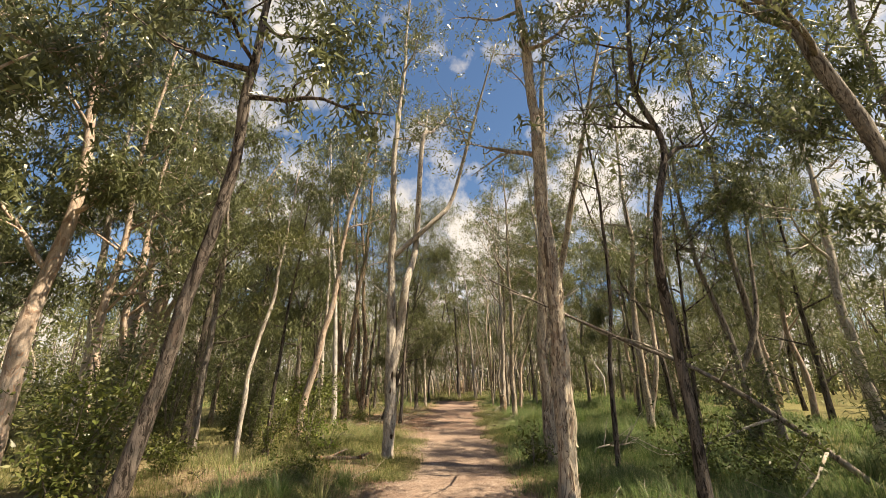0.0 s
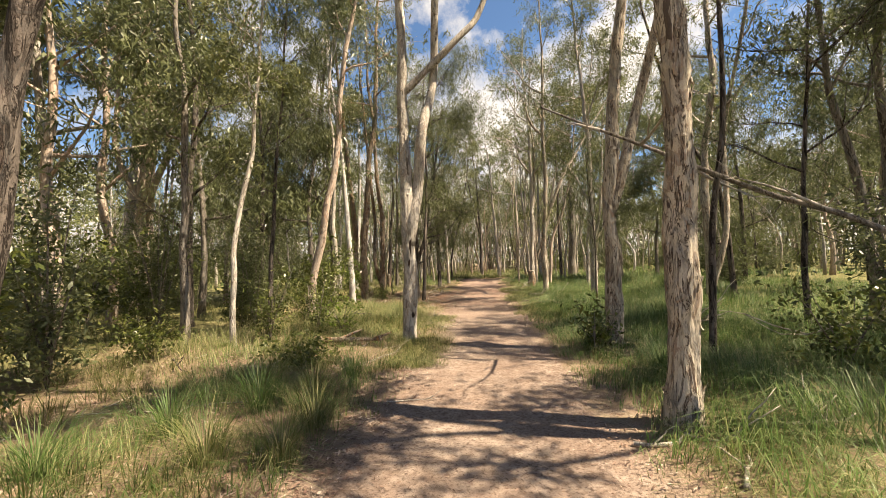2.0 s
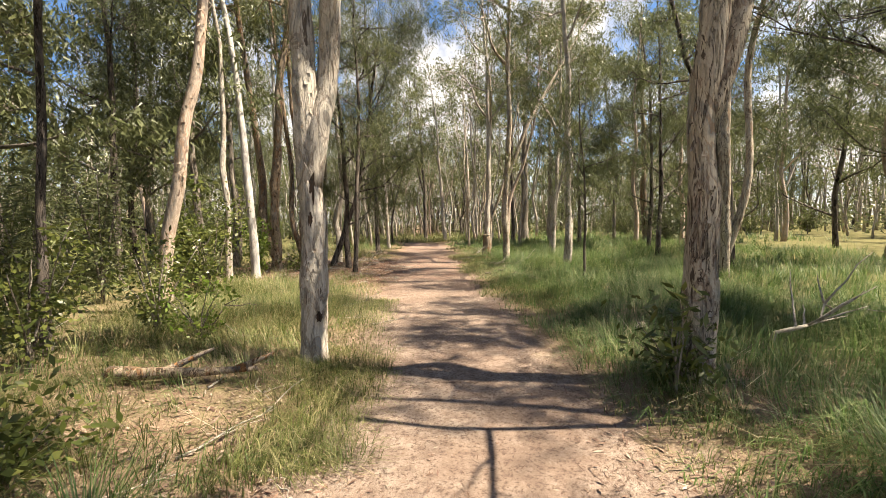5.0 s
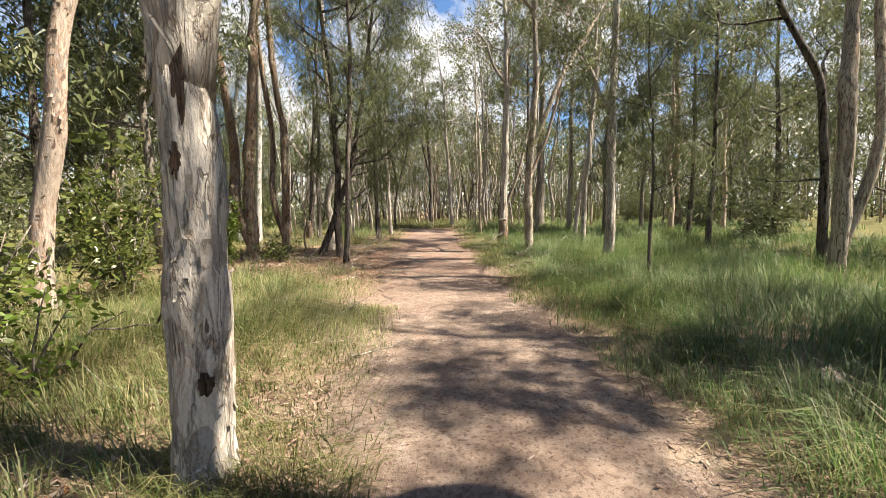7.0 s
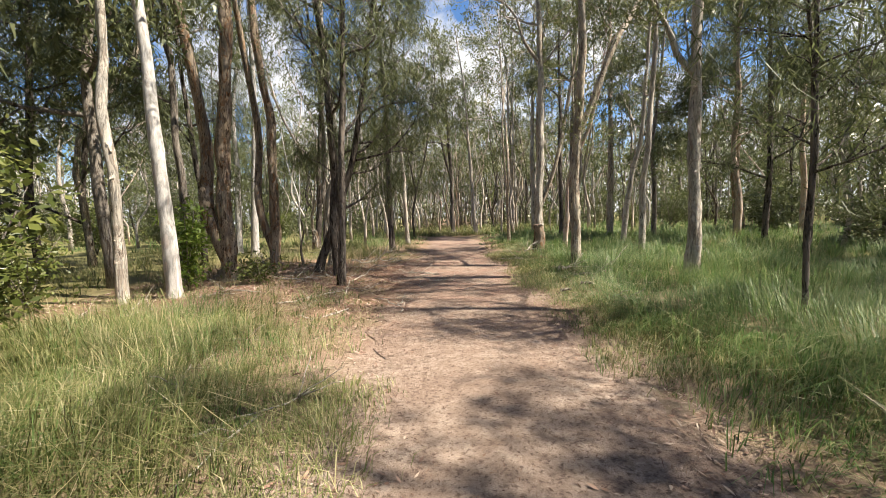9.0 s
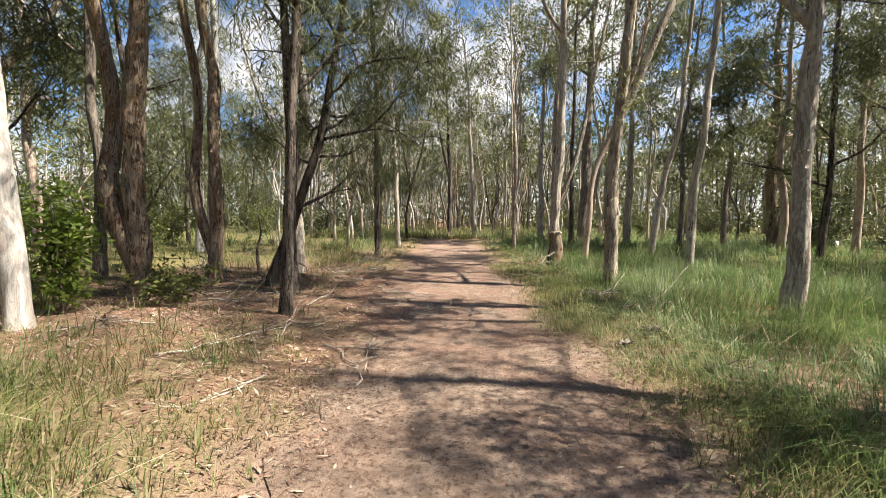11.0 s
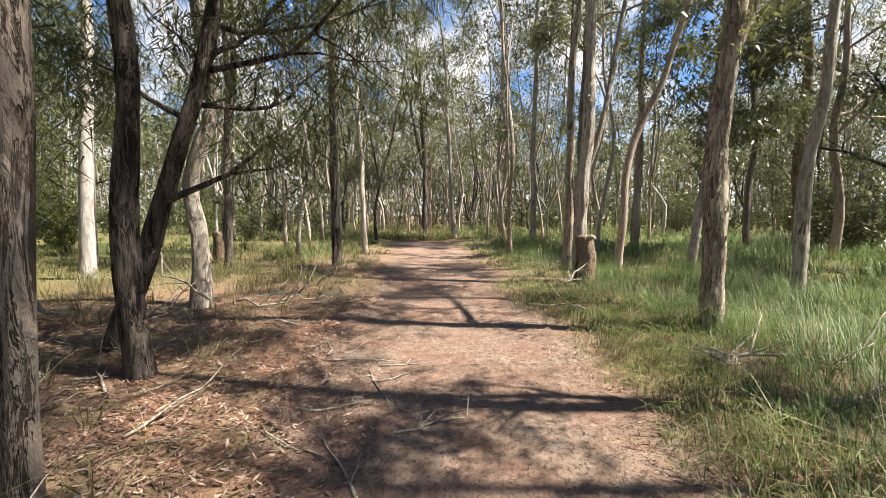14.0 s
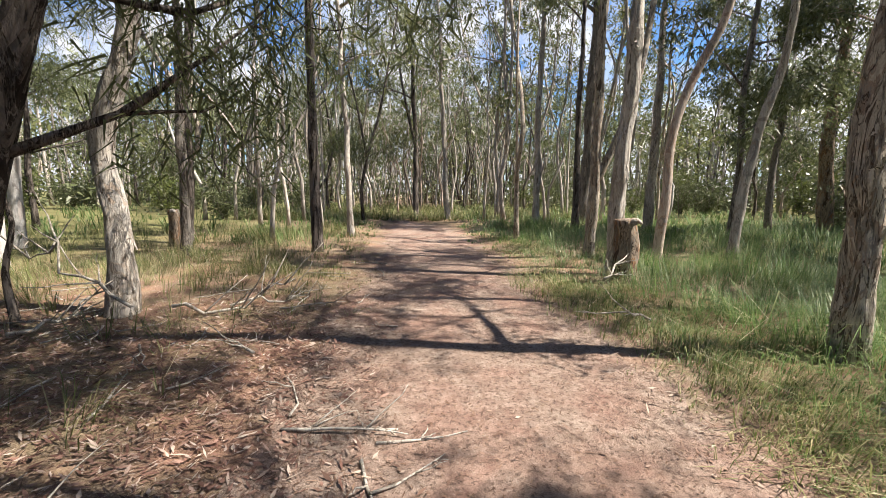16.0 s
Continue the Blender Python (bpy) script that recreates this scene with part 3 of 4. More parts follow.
tree(-5.25, 19.5, 0.12, 15, [(-0.04, 1.5), (-0.13, 3.0), (-0.24, 4.7), (-0.4, 7)], "white", "smooth white gum trunk, speckled at the foot", 4836, 5, 0.6, 2.4, seed=22)
tree(-2.45, 20.28, 0.07, 10, [(0.1, 1.6), (0.2, 3.4), (0.28, 5.2)], "dark", "dark furrowed she-oak beside the track", 13020, 12, 0.28, 2.0, seed=23, spread=0.36, extra=[(6, 0, 2.6, 0.03, 25), (7.5, 25, 2.5, 0.03, 25), (8.6, -20, 2.4, 0.03, 30)])
tree(-2.92, 21.9, 0.095, 11, [(-0.05, 1.05), (0.0, 2.4), (-0.05, 3.4)], "dark", "dark furrowed she-oak with feathery foliage", 9000, 11, 0.3, 2.2, seed=24, spread=0.3, extra=[(7, 10, 3.0, 0.03, 25), (9, -10, 3.0, 0.03, 30)])
tree(-3.66, 22.6, 0.092, 9, [(0.12, 0.3), (0.36, 0.84), (0.72, 1.83), (1.05, 2.75), (1.24, 3.8), (1.5, 5.5)], "dark", "dark she-oak leaning hard towards the track", 11000, 9, 0.4, 2.0,
     seed=53, spread=0.3, extra=[(1.5, 10, 1.7, 0.035, 22), (2.3, 170, 1.2, 0.03, 25), (2.5, 45, 2.2, 0.03, 10), (2.7, 5, 2.4, 0.03, 12), (2.9, 20, 1.5, 0.03, 30), (3.3, 60, 2.0, 0.03, 8), (3.5, -30, 2.2, 0.03, 4), (3.1, 100, 1.8, 0.03, 6)])
tree(-3.85, 24.7, 0.12, 13, [(0.05, 1.0), (-0.06, 1.75), (0.2, 2.8), (0.28, 3.4)], "pale", "pale kinked paperbark with torn bark", 4836, 5, 0.5, 2.2, seed=25, flakes=70)
tree(-5.35, 21.5, 0.165, 16, [(0.04, 1.2), (0.06, 2.7), (0.17, 3.6)], "brown", "massive brown paperbark with two trunks", 6324, 6, 0.5, 2.8,
     forks=[(0.35, [(-0.35, 1.7), (-0.42, 3.3), (-0.5, 6)], 0.145)], seed=26, flakes=100)
tree(-4.88, 22.9, 0.125, 15, [(0.07, 1.4), (0.13, 3.35), (0.12, 4.1)], "brown", "brown paperbark with ragged double stem", 5208, 6, 0.5, 2.4,
     forks=[(0.5, [(-0.28, 1.8), (-0.3, 3.6), (-0.35, 6)], 0.1)], seed=27, flakes=90)
tree(-7.6, 27.5, 0.14, 14, [(0.2, 3.6), (0.3, 5.5)], "white", "bright pale trunk among darker ones", 4464, 5, 0.5, 2.2, seed=28)
tree(-2.68, 29.5, 0.115, 14, [(-0.05, 3.0), (0.0, 5.6), (-0.1, 7.2)], "dark", "dark straight she-oak trunk beside the track", 12090, 9, 0.4, 2.2, seed=29, extra=[(7.5, 5, 3.2, 0.05, 40), (9.5, -10, 3.2, 0.05, 35)])
tree(3.9, 26.95, 0.085, 13, [(0.15, 2.3), (0.6, 3.6), (0.94, 4.5), (1.3, 6)], "pink", "pinkish trunk leaning away from the track", 7000, 7, 0.42, 2.2, seed=30)
tree(6.5, 28.2, 0.1, 13, [(0.3, 2.4), (0.73, 4.9)], "pale", "pale leaning paperbark in grass", 7000, 7, 0.42, 2.4, seed=31)
tree(3.3, 28.4, 0.11, 14, [(0.02, 3), (0.1, 6)], "paper", "paperbark trunk in tall grass", 9000, 8, 0.42, 3.4, seed=32, forks=[(1.6, [(0.7, 3.4), (1.3, 6)], 0.08)])
tree(9.2, 19.0, 0.1, 13, [(-0.1, 1.5), (-0.26, 2.5), (-0.46, 4.2), (-1.3, 6.0)], "black", "dark crooked tree with bare side branches", 7000, 7, 0.4, 2.6, seed=33,
     extra=[(2.0, 185, 1.8, 0.03, 5), (4.0, 40, 2.2, 0.05, 45)])
tree(7.6, 38, 0.32, 17, [(0.1, 5), (0.2, 11)], "grey", "grey trunk in the wood", 4836, 6, 0.5, 3, seed=34, big=1.4)
tree(6.3, 36, 0.13, 15, [(-0.03, 5), (0, 10)], "black", "slim dark trunk in the wood", 3348, 5, 0.5, 2.2, seed=35, big=1.4)
tree(4.8, 36.5, 0.15, 15, [(-0.03, 5), (0.05, 9)], "pale", "slim pale trunk in the wood", 3348, 5, 0.5, 2.2, seed=36, big=1.4)
tree(8.5, 34.5, 0.17, 15, [(0.0, 5), (0.1, 9)], "paper", "paperbark trunk in the wood", 3348, 5, 0.5, 2.4, seed=37, big=1.4)
tree(-6.5, 31.5, 0.13, 14, [(0.25, 3.3), (0.45, 6.4)], "black", "slim dark trunk in the wood", 3348, 5, 0.5, 2.4, seed=38, big=1.4)
tree(-2.4, 33.5, 0.10, 13, [(-0.14, 4.3), (-0.2, 6)], "pale", "slim pale leaning trunk beside the track", 8000, 8, 0.35, 3.2, seed=39, big=1.4, extra=[(7, 10, 3.2, 0.05, 35), (9, -15, 3.2, 0.04, 30), (10.5, 20, 3, 0.04, 30)])
tree(1.75, 42, 0.15, 15, [(-0.35, 6), (-0.5, 9)], "pale", "slim pale leaning trunk beside the track", 6500, 8, 0.35, 3.4, seed=40, big=1.4)
tree(0.12, 44.6, 0.17, 15, [(-0.05, 4.5), (-0.2, 8), (-0.4, 11)], "black", "dark forked trunk where the track ends", 7500, 8, 0.4, 3.6, seed=41, big=1.5,
     forks=[(4.0, [(-0.6, 6.5), (-1.1, 9.5)], 0.09)])
tree(14.7, 33.4, 0.24, 14, [(-0.2, 3.0), (-0.3, 5)], "brown", "brown trunk with a rust red butt", 4836, 6, 0.5, 2.6, seed=42, big=1.4)

tree(7.6, 6.2, 0.15, 15, [(-0.3, 2), (-0.9, 5), (-1.7, 9)], "grey", "grey trunk leaning towards the track", 4200, 7, 0.45, 3.2, seed=43, big=1.4, extra=[(7.5, 160, 3.5, 0.06, 20)])
tree(-8.2, 5.4, 0.16, 13, [(0.1, 3), (0.3, 6)], "pink", "pinkish trunk among leafy growth", 9945, 10, 0.18, 3.0, seed=44, big=1.5)
tree(-9.2, 9.2, 0.2, 14, [(0.1, 3), (0.2, 6)], "pink", "pinkish gum among leafy growth", 9945, 8, 0.3, 3.2, seed=45, big=1.5)
tree(-8.4, 14.2, 0.12, 12, [(0.1, 3), (0.2, 6)], "dark", "dark feathery she-oak behind shrubs", 6820, 10, 0.2, 2.6, seed=46)
tree(-7.6, 23.4, 0.11, 12, [(0.1, 3), (0.0, 6)], "grey", "slim grey trunk behind paperbarks", 4340, 7, 0.35, 2.6, seed=47)
tree(6.3, 11.8, 0.05, 8, [(0.1, 3), (0.3, 6)], "dark", "slim she-oak with feathery foliage in grass", 3825, 9, 0.35, 2.6, seed=48)
tree(8.8, 12.6, 0.11, 14, [(-0.1, 3), (-0.3, 6)], "grey", "grey trunk in the grass", 9000, 9, 0.35, 3.0, seed=49)
tree(9.6, 23.6, 0.09, 11, [(0.1, 3), (0.0, 6)], "dark", "dark feathery she-oak at the grass edge", 8000, 10, 0.18, 2.4, seed=50)
tree(11.5, 27.6, 0.10, 12, [(0.1, 3), (0.1, 6)], "dark", "dark feathery she-oak behind the grass", 4400, 10, 0.15, 2.6, seed=51)
tree(-9.0, 19.2, 0.10, 12, [(0.1, 3), (0.1, 6)], "dark", "dark she-oak in shade behind shrubs", 6820, 10, 0.15, 2.6, seed=52)

# near-black, with the shade inside a hole put into the colour
HOLLOW = bark_material("shaded hollow", (0.09, 0.06, 0.045), (0.06, 0.04, 0.03), (0.008, 0.006, 0.005))


def knot(x, y, z, w, h, label):
    """A closed, torn-edged dark plate on a trunk's bark; a hollow's shade is its colour."""
    rng = np.random.default_rng(int(z * 100))
    a = np.linspace(0, 2 * math.pi, 22, endpoint=False)
    k = 1 + rng.normal(0, 0.22, 22)
    front = [(math.cos(q) * w * s, -0.004 + 0.25 * (w * math.cos(q)) ** 2 / 0.19, math.sin(q) * h * s) for q, s in zip(a, k)]
    back = [(p[0] * 0.8, 0.05, p[2] * 0.85) for p in front]
    faces = [(i, (i + 1) % 22, (i + 1) % 22 + 22, i + 22) for i in range(22)] + [tuple(range(21, -1, -1))]
    ob = new("knot_hole", mesh_of("knot_hole", front + back, faces, HOLLOW))
    ob.matrix_world = pose(x, y, z)
    tagged(ob, label, "knot hole")


knot(-1.48, 11.588, 1.68, 0.026, 0.075, "dark knot hole in pale bark")
knot(-1.43, 11.607, 0.6, 0.03, 0.05, "dark scar in pale bark near the ground")
knot(-1.45, 11.60, 2.1, 0.034, 0.2, "long dark split in pale bark below the fork")

tree(7.9, 12.2, 0.10, 9.5, [(0, 1.6), (-0.2, 3.0), (-0.5, 4.5)], "grey", "slim grey tree forking low in grass", 7000, 8, 0.5, 2.4, seed=54, forks=[(1.9, [(0.6, 3.4), (1.1, 5.5)], 0.07)])
tree(-7.2, 2.6, 0.14, 14, [(0.1, 3), (0.4, 6)], "grey", "grey gum with a spreading leafy crown", 14000, 11, 0.25, 4.0, seed=55, big=1.5)
tree(-11.5, 6.5, 0.18, 15, [(0.1, 3), (0.3, 6)], "pink", "pinkish gum with a spreading leafy crown", 12000, 11, 0.22, 4.2, seed=56, big=1.5)
tree(-10.5, 12.2, 0.14, 14, [(0.1, 3), (-0.2, 6)], "pale", "pale gum with a leafy crown", 11000, 9, 0.35, 3.6, seed=57)
# added beside the view, with its low crown placed to shade the right-hand grass
tree(8.1, 7.3, 0.07, 8.2, [(0.1, 1.6), (-0.1, 3.2)], "grey", "added young leafy gum that shades the grass", 6500, 10, 0.28, 2.0, seed=64, big=1.3)
tree(11.2, 9.2, 0.16, 15, [(-0.1, 3), (-0.4, 6)], "grey", "grey gum with a spreading leafy crown", 7200, 9, 0.4, 4.0, seed=58, big=1.5)
tree(12.8, 14.2, 0.16, 15, [(-0.1, 3), (0.2, 6)], "pale", "pale gum with a spreading leafy crown", 3200, 9, 0.35, 3.6, seed=59)
tree(-9.7, 30.4, 0.14, 14, [(0.1, 3), (0.2, 6)], "white", "bright pale gum trunk in the wood", 4500, 6, 0.45, 2.6, seed=61)
tree(-5.5, 29.4, 0.10, 13, [(0.1, 3), (0.2, 6)], "grey", "slim dark grey trunk in the wood", 4500, 6, 0.45, 2.4, seed=62)

tree(-4.65, 24.4, 0.028, 1.75, [(-0.06, 0.5), (0.05, 1.0), (-0.06, 1.4)], "black", "crooked bare dead sapling on the litter", 0, 0, 0.5, 0.5, seed=63)

# wood all round
FIXED = [(o.location.x, o.location.y) for o in scene.objects if o.name.startswith("tree") and o.parent is None]
rngf = np.random.default_rng(5)
kinds = ("paper", "pale", "grey", "pale", "pale", "pink", "pale", "paper", "black", "white", "dark", "white")
words = {"paper": "slender paperbark in the open wood", "pale": "slender pale trunk in the open wood", "grey": "slender grey trunk in the open wood",
         "black": "slim dark trunk in the open wood", "pink": "slender pinkish gum in the open wood", "dark": "feathery dark she-oak in the open wood",
         "white": "slender white gum in the open wood"}


def wanted(x, y):
    if y < 43 and abs(x + (0.10 * (y - 39) ** 2 if y > 39 else 0)) < 2.2:
        return False
    if 43 <= y < 46 and -3.5 < x < 1.6:
        return False
    if -9 < x < 10 and -1 < y < 30.5:
        return False
    return True


# spots behind the start stay unseen; added for cast shade and ambience
spots = []
for _ in range(9000):
    y = rngf.uniform(-16, 82)
    x = rngf.uniform(-46, 46) if _ % 3 else rngf.normal(0, 9)
    if _ % 3 == 0:
        y = rngf.uniform(31, 80)
    gap = 1.05 if y > 42 and abs(x) < 14 else 1.5 if y > 30 and abs(x) < 12 else 2.0 if y > 30 else 5.0 if x > 0 else 3.0
    if not wanted(x, y) or any((x - a) ** 2 + (y - b) ** 2 < gap * gap for a, b in spots) or any((x - a) ** 2 + (y - b) ** 2 < 1.4 for a, b in FIXED):
        continue
    if (8 < abs(x) < 26 and 2 < y < 36 and _ % 2) or abs(x) > 0.75 * abs(y - 8) + 24 or (y < 0 and x < -14):
        continue
    spots.append((x, y))
    if len(spots) >= 285:
        break
forms, bare = [], []
for i, kd in enumerate(kinds):
    x, y = spots[i]
    low = 0.24 if kd == "dark" else 0.42
    forms.append(tree(x, y, rngf.uniform(0.055, 0.10), rngf.uniform(11.5, 15.5), [(rngf.normal(0, 0.22), 1.6), (rngf.normal(0, 0.45), 3.2), (rngf.normal(0, 0.7), 5.5)], kd, words[kd],
                      1500 if kd != "dark" else 2000, 7, low, 2.6, seed=60 + i, group="trees of the open wood", big=2.1, spread=0.36, sides=7, fine=False,
                      forks=[(rngf.uniform(2, 4), [(rngf.normal(0, 0.5), 6.5), (rngf.normal(0, 1), 9)], 0.055)] if i % 2 == 0 else (),
                      extra=[(rngf.uniform(2.5, 5), rngf.uniform(0, 360), 1.8, 0.02, 20) for _ in range(2)]))
for i, kd in enumerate(("pale", "paper", "pale", "white", "pale", "black", "grey", "pink")):
    x, y = spots[len(kinds) + i]
    bare.append(tree(x, y, rngf.uniform(0.05, 0.085), rngf.uniform(10, 14), [(rngf.normal(0, 0.22), 1.6), (rngf.normal(0, 0.4), 3.4), (rngf.normal(0, 0.7), 6)], kd, words[kd],
                     330, 5, 0.5, 1.7, seed=120 + i, group="trees of the open wood", big=2.0, spread=0.4, sides=7, fine=False,
                     forks=[(rngf.uniform(1.5, 4), [(rngf.normal(0, 0.5), 6), (rngf.normal(0, 1), 9)], 0.045)] if i % 2 else ()))
for i, (x, y) in enumerate(spots[len(kinds) + len(bare):]):
    k = rngf.uniform(0.8, 1.2)
    m = Matrix.LocRotScale((x, y, float(ground_z(x, y))), Euler((0, 0, rngf.uniform(0, 6.28))), None)
    thicket = 0.82 if y > 42 and abs(x) < 14 else 0.55 if y > 30 and abs(x) < 12 else 0.2
    pool = bare if rngf.uniform() < thicket else forms
    c = copy_thing(pool[int(rngf.integers(0, len(pool)))], m)
    c.scale = (k, k, k * rngf.uniform(0.9, 1.15))


dense = [tree(-9.6, 16.4, 0.12, 12.5, [(0.1, 2), (0.2, 4), (-0.1, 6)], "grey", "leafy gum with foliage down to the shrubs", 8500, 10, 0.22, 3.0, seed=70, group="leafy trees", big=1.5, spread=0.34, fine=False, sides=9),
         tree(-10.6, 22.4, 0.10, 11, [(-0.1, 2), (0.1, 4), (0.2, 6)], "dark", "feathery she-oak with foliage down to the shrubs", 9500, 11, 0.14, 2.8, seed=71, group="leafy trees", big=1.5, spread=0.34, fine=False, sides=9),
         tree(-13.5, 9.6, 0.14, 14, [(0.1, 2), (-0.2, 4), (-0.1, 6)], "pink", "leafy pink gum among shrubs", 8500, 10, 0.25, 3.4, seed=72, group="leafy trees", big=1.5, spread=0.36, fine=False, sides=9)]
for i, (x, y) in enumerate(((-15, 13), (-12, 25.5), (-14.5, 29), (-20, 15), (-17, 7), (-11.5, 3.5), (-24, 19), (-13, 35),
                            (-9.2, 11.2), (-10.8, 19.6), (-8.4, 25.6), (-11.8, 15.2), (-7.4, 20.8), (13.2, 25), (11.8, 29.5), (9.4, 31.6), (15, 18.5), (15.5, 20), (17, 12), (19, 25), (14.5, 29.5), (16, 7.5), (21, 17), (22, 31), (12.5, 33.5))):
    k = rngf.uniform(0.85, 1.15)
    c = copy_thing(dense[i % 3], pose(x, y, float(ground_z(x, y)), 0, 0, rngf.uniform(0, 360)))
    c.scale = (k, k, k)


def far_woods():
    rng = np.random.default_rng(9)
    t = thing("far_woods", (0, 0, 0), "dense grey green wood in the distance", "woods", kind="stuff")
    for bark, count, reach in ((GREY_BARK, 420, (-0.2, 3.34)), (PAPER_PALE, 420, (0.5, 2.64)), (DARK_BARK, 150, (0.5, 2.64))):
        pieces = []
        for _ in range(count):
            a = rng.uniform(*reach)
            d = rng.uniform(48, 96)
            x, y = d * math.cos(a), 10 + d * math.sin(a)
            h, r = rng.uniform(8, 14), rng.uniform(0.06, 0.17)
            w = rng.normal(0, 0.35, 4).cumsum()
            p = np.array([(x + (w[i - 1] if i else 0), y, -0.3 + h * i / 4) for i in range(5)])
            pieces.append(tube(p, r * np.array([1, 0.85, 0.7, 0.5, 0.2]), 5, rng))
        part("trunks", mesh_of("trunks", *joined(pieces), bark, True), t, kind="stuff")
    a = rng.uniform(-0.3, 3.44, 1500)
    d = rng.uniform(60, 100, 1500)
    c = np.stack([d * np.cos(a), 10 + d * np.sin(a), 0.2 + 14 * rng.uniform(0, 1, 1500) ** 0.8], 1)
    v = leaves(c, rng, 70000, (1.3, 1.3, 1.0), 0.8, 0.16, 0.5)
    part("foliage", leaf_mesh("foliage", v, LEAF_EUC), t, kind="stuff")
    for n, near, low, high, leaf in ((34000, 46, 2.5, 11, LEAF_PAPER), (22000, 48, 0.3, 2.6, LEAF_EUC)):
        a, d = rng.uniform(0.2, 2.94, 700), rng.uniform(near - 8, 74, 700)
        c = np.stack([d * np.cos(a), 10 + d * np.sin(a), rng.uniform(low, high, 700)], 1)
        c = c[(np.abs(c[:, 0]) > 3) | (c[:, 1] > 47)]
        part("foliage", leaf_mesh("foliage", leaves(c, rng, n, (0.8, 0.8, 0.5), 0.42, 0.075, 0.5), leaf), t, kind="stuff")


far_woods()

# ---- undergrowth ----
def grass_cover(x, y):
    """How thick the grass grows, 0 to 1."""
    wave = 0.5 + 0.5 * np.sin(0.9 * x + 0.35 * y) * np.sin(0.7 * y - 0.5 * x + 1.3)
    right = np.clip((x - 1.15) / 0.9, 0, 1) * np.where(y < 8.5, 0.7, 1.0)
    for cx, cy in ((2.7, 12.5), (2.4, 21.8), (3.8, 11.4)):
        right = right * (1 - 0.92 * np.exp(-((x - cx) / 0.5) ** 2 - ((y - cy) / 0.6) ** 2))
    left = np.clip((-1.2 - x) / 0.6, 0, 1) * (0.35 + 0.65 * wave)
    bare = np.exp(-(((y - 22.0) / 3.4) ** 4)) * np.clip((x + 7.5) / 1.5, 0, 1)
    patch = 0.5 + 0.5 * np.sin(2.3 * x + 1.1 * y) * np.sin(1.9 * y - 1.3 * x + 0.4)
    left = left * np.where(y < 11.0, np.clip(1.7 * patch - 0.1, 0.06, 1), 1.0)
    left = left * (1 - 0.9 * np.exp(-(((x + 2.1) / 1.1) ** 2) - ((y - 10.7) / 1.1) ** 2))
    left = left * (1 - 0.9 * bare) * np.where(x < -6.5, 0.6, 1.0)
    return np.where(x > 0, right, left)


def blades(rng, tufts, area, per, tall, wide, lush, everywhere=False):
    x = rng.uniform(area[0], area[1], tufts)
    y = area[2] + (area[3] - area[2]) * rng.uniform(0, 1, tufts) ** 1.25
    fade = np.clip(np.minimum(np.minimum(area[1] - x, x - area[0]) * 0.6 + (0.8 if min(abs(area[0]), abs(area[1])) < 2 else 0), np.minimum(y - area[2], area[3] - y) * 0.4) + 0.4 * np.sin(x * 1.1 + y * 0.8), 0, 1)
    keep = rng.uniform(0, 1, tufts) < (np.clip(np.minimum(area[1] - x, x - area[0]) / 0.55 + 0.45 * np.sin(y * 2.1) * np.sin(y * 0.83 + 1), 0.03, 1) if everywhere else grass_cover(x, y) * fade)
    keep &= rng.uniform(0, 1, tufts) < np.where((np.abs(x) > 6.5) & (not everywhere), 0.5, 1.0)
    x, y = np.repeat(x[keep], per), np.repeat(y[keep], per)
    n = len(x)
    size = np.repeat(rng.uniform(0.55, 1.15, n // per), per) * (1.0 if everywhere else np.clip(0.35 + np.abs(x - 0.1) * 0.28 - 0.28 - 0.22 * np.clip((y - 16) / 3, 0, 1) * np.clip(3.4 - np.abs(x), 0, 1), 0.25, 1.0))
    tousle = np.sin(1.7 * x + 0.9 * y + 2 * np.sin(0.8 * y)) * np.sin(1.3 * y - 1.1 * x + 1.5 * np.sin(1.1 * x))
    size = size * (0.9 + 0.42 * tousle)
    a = rng.uniform(0, 6.28, n) * 0.6 + 2.5 * np.sin(0.9 * x + 0.5) + 2.0 * np.cos(0.8 * y)
    out = np.abs(rng.normal(0, 0.12, n))
    d = np.stack([np.cos(a), np.sin(a), 0 * a], 1)
    s = np.stack([-np.sin(a), np.cos(a), 0 * a], 1)
    base = np.stack([x + d[:, 0] * out, y + d[:, 1] * out, 0 * x], 1)
    base[:, 2] = ground_z(base[:, 0], base[:, 1]) - 0.01
    h = (tall * size * rng.uniform(0.5, 1.25, n))[:, None]
    lean = rng.uniform(0.35, 1.9, n)[:, None]
    w = wide * rng.uniform(0.6, 1.3, n)[:, None] * np.where(np.abs(x) > 6.5, 1.4, 1.0)[:, None]
    up = np.array([0, 0, 1.0])
    mid = base + up * h * 0.62 + d * h * lean * 0.28
    tip = base + up * h * (1.02 - 0.35 * lean) + d * h * lean
    v = np.stack([base - s * w, base + s * w, mid + s * w * 0.75, tip, mid - s * w * 0.75], 1).reshape(-1, 3)
    me = bpy.data.meshes.new("grass")
    me.vertices.add(len(v))
    me.vertices.foreach_set("co", v.astype(np.float32).ravel())
    o = np.arange(n, dtype=np.int32)[:, None] * 5
    me.loops.add(7 * n)
    me.loops.foreach_set("vertex_index", (o + np.array([0, 1, 2, 4, 4, 2, 3], dtype=np.int32)).ravel())
    me.polygons.add(2 * n)
    me.polygons.foreach_set("loop_start", (np.arange(n, dtype=np.int32)[:, None] * 7 + np.array([0, 4], dtype=np.int32)).ravel())
    me.update(calc_edges=True)
    me.materials.append(lush)
    return me


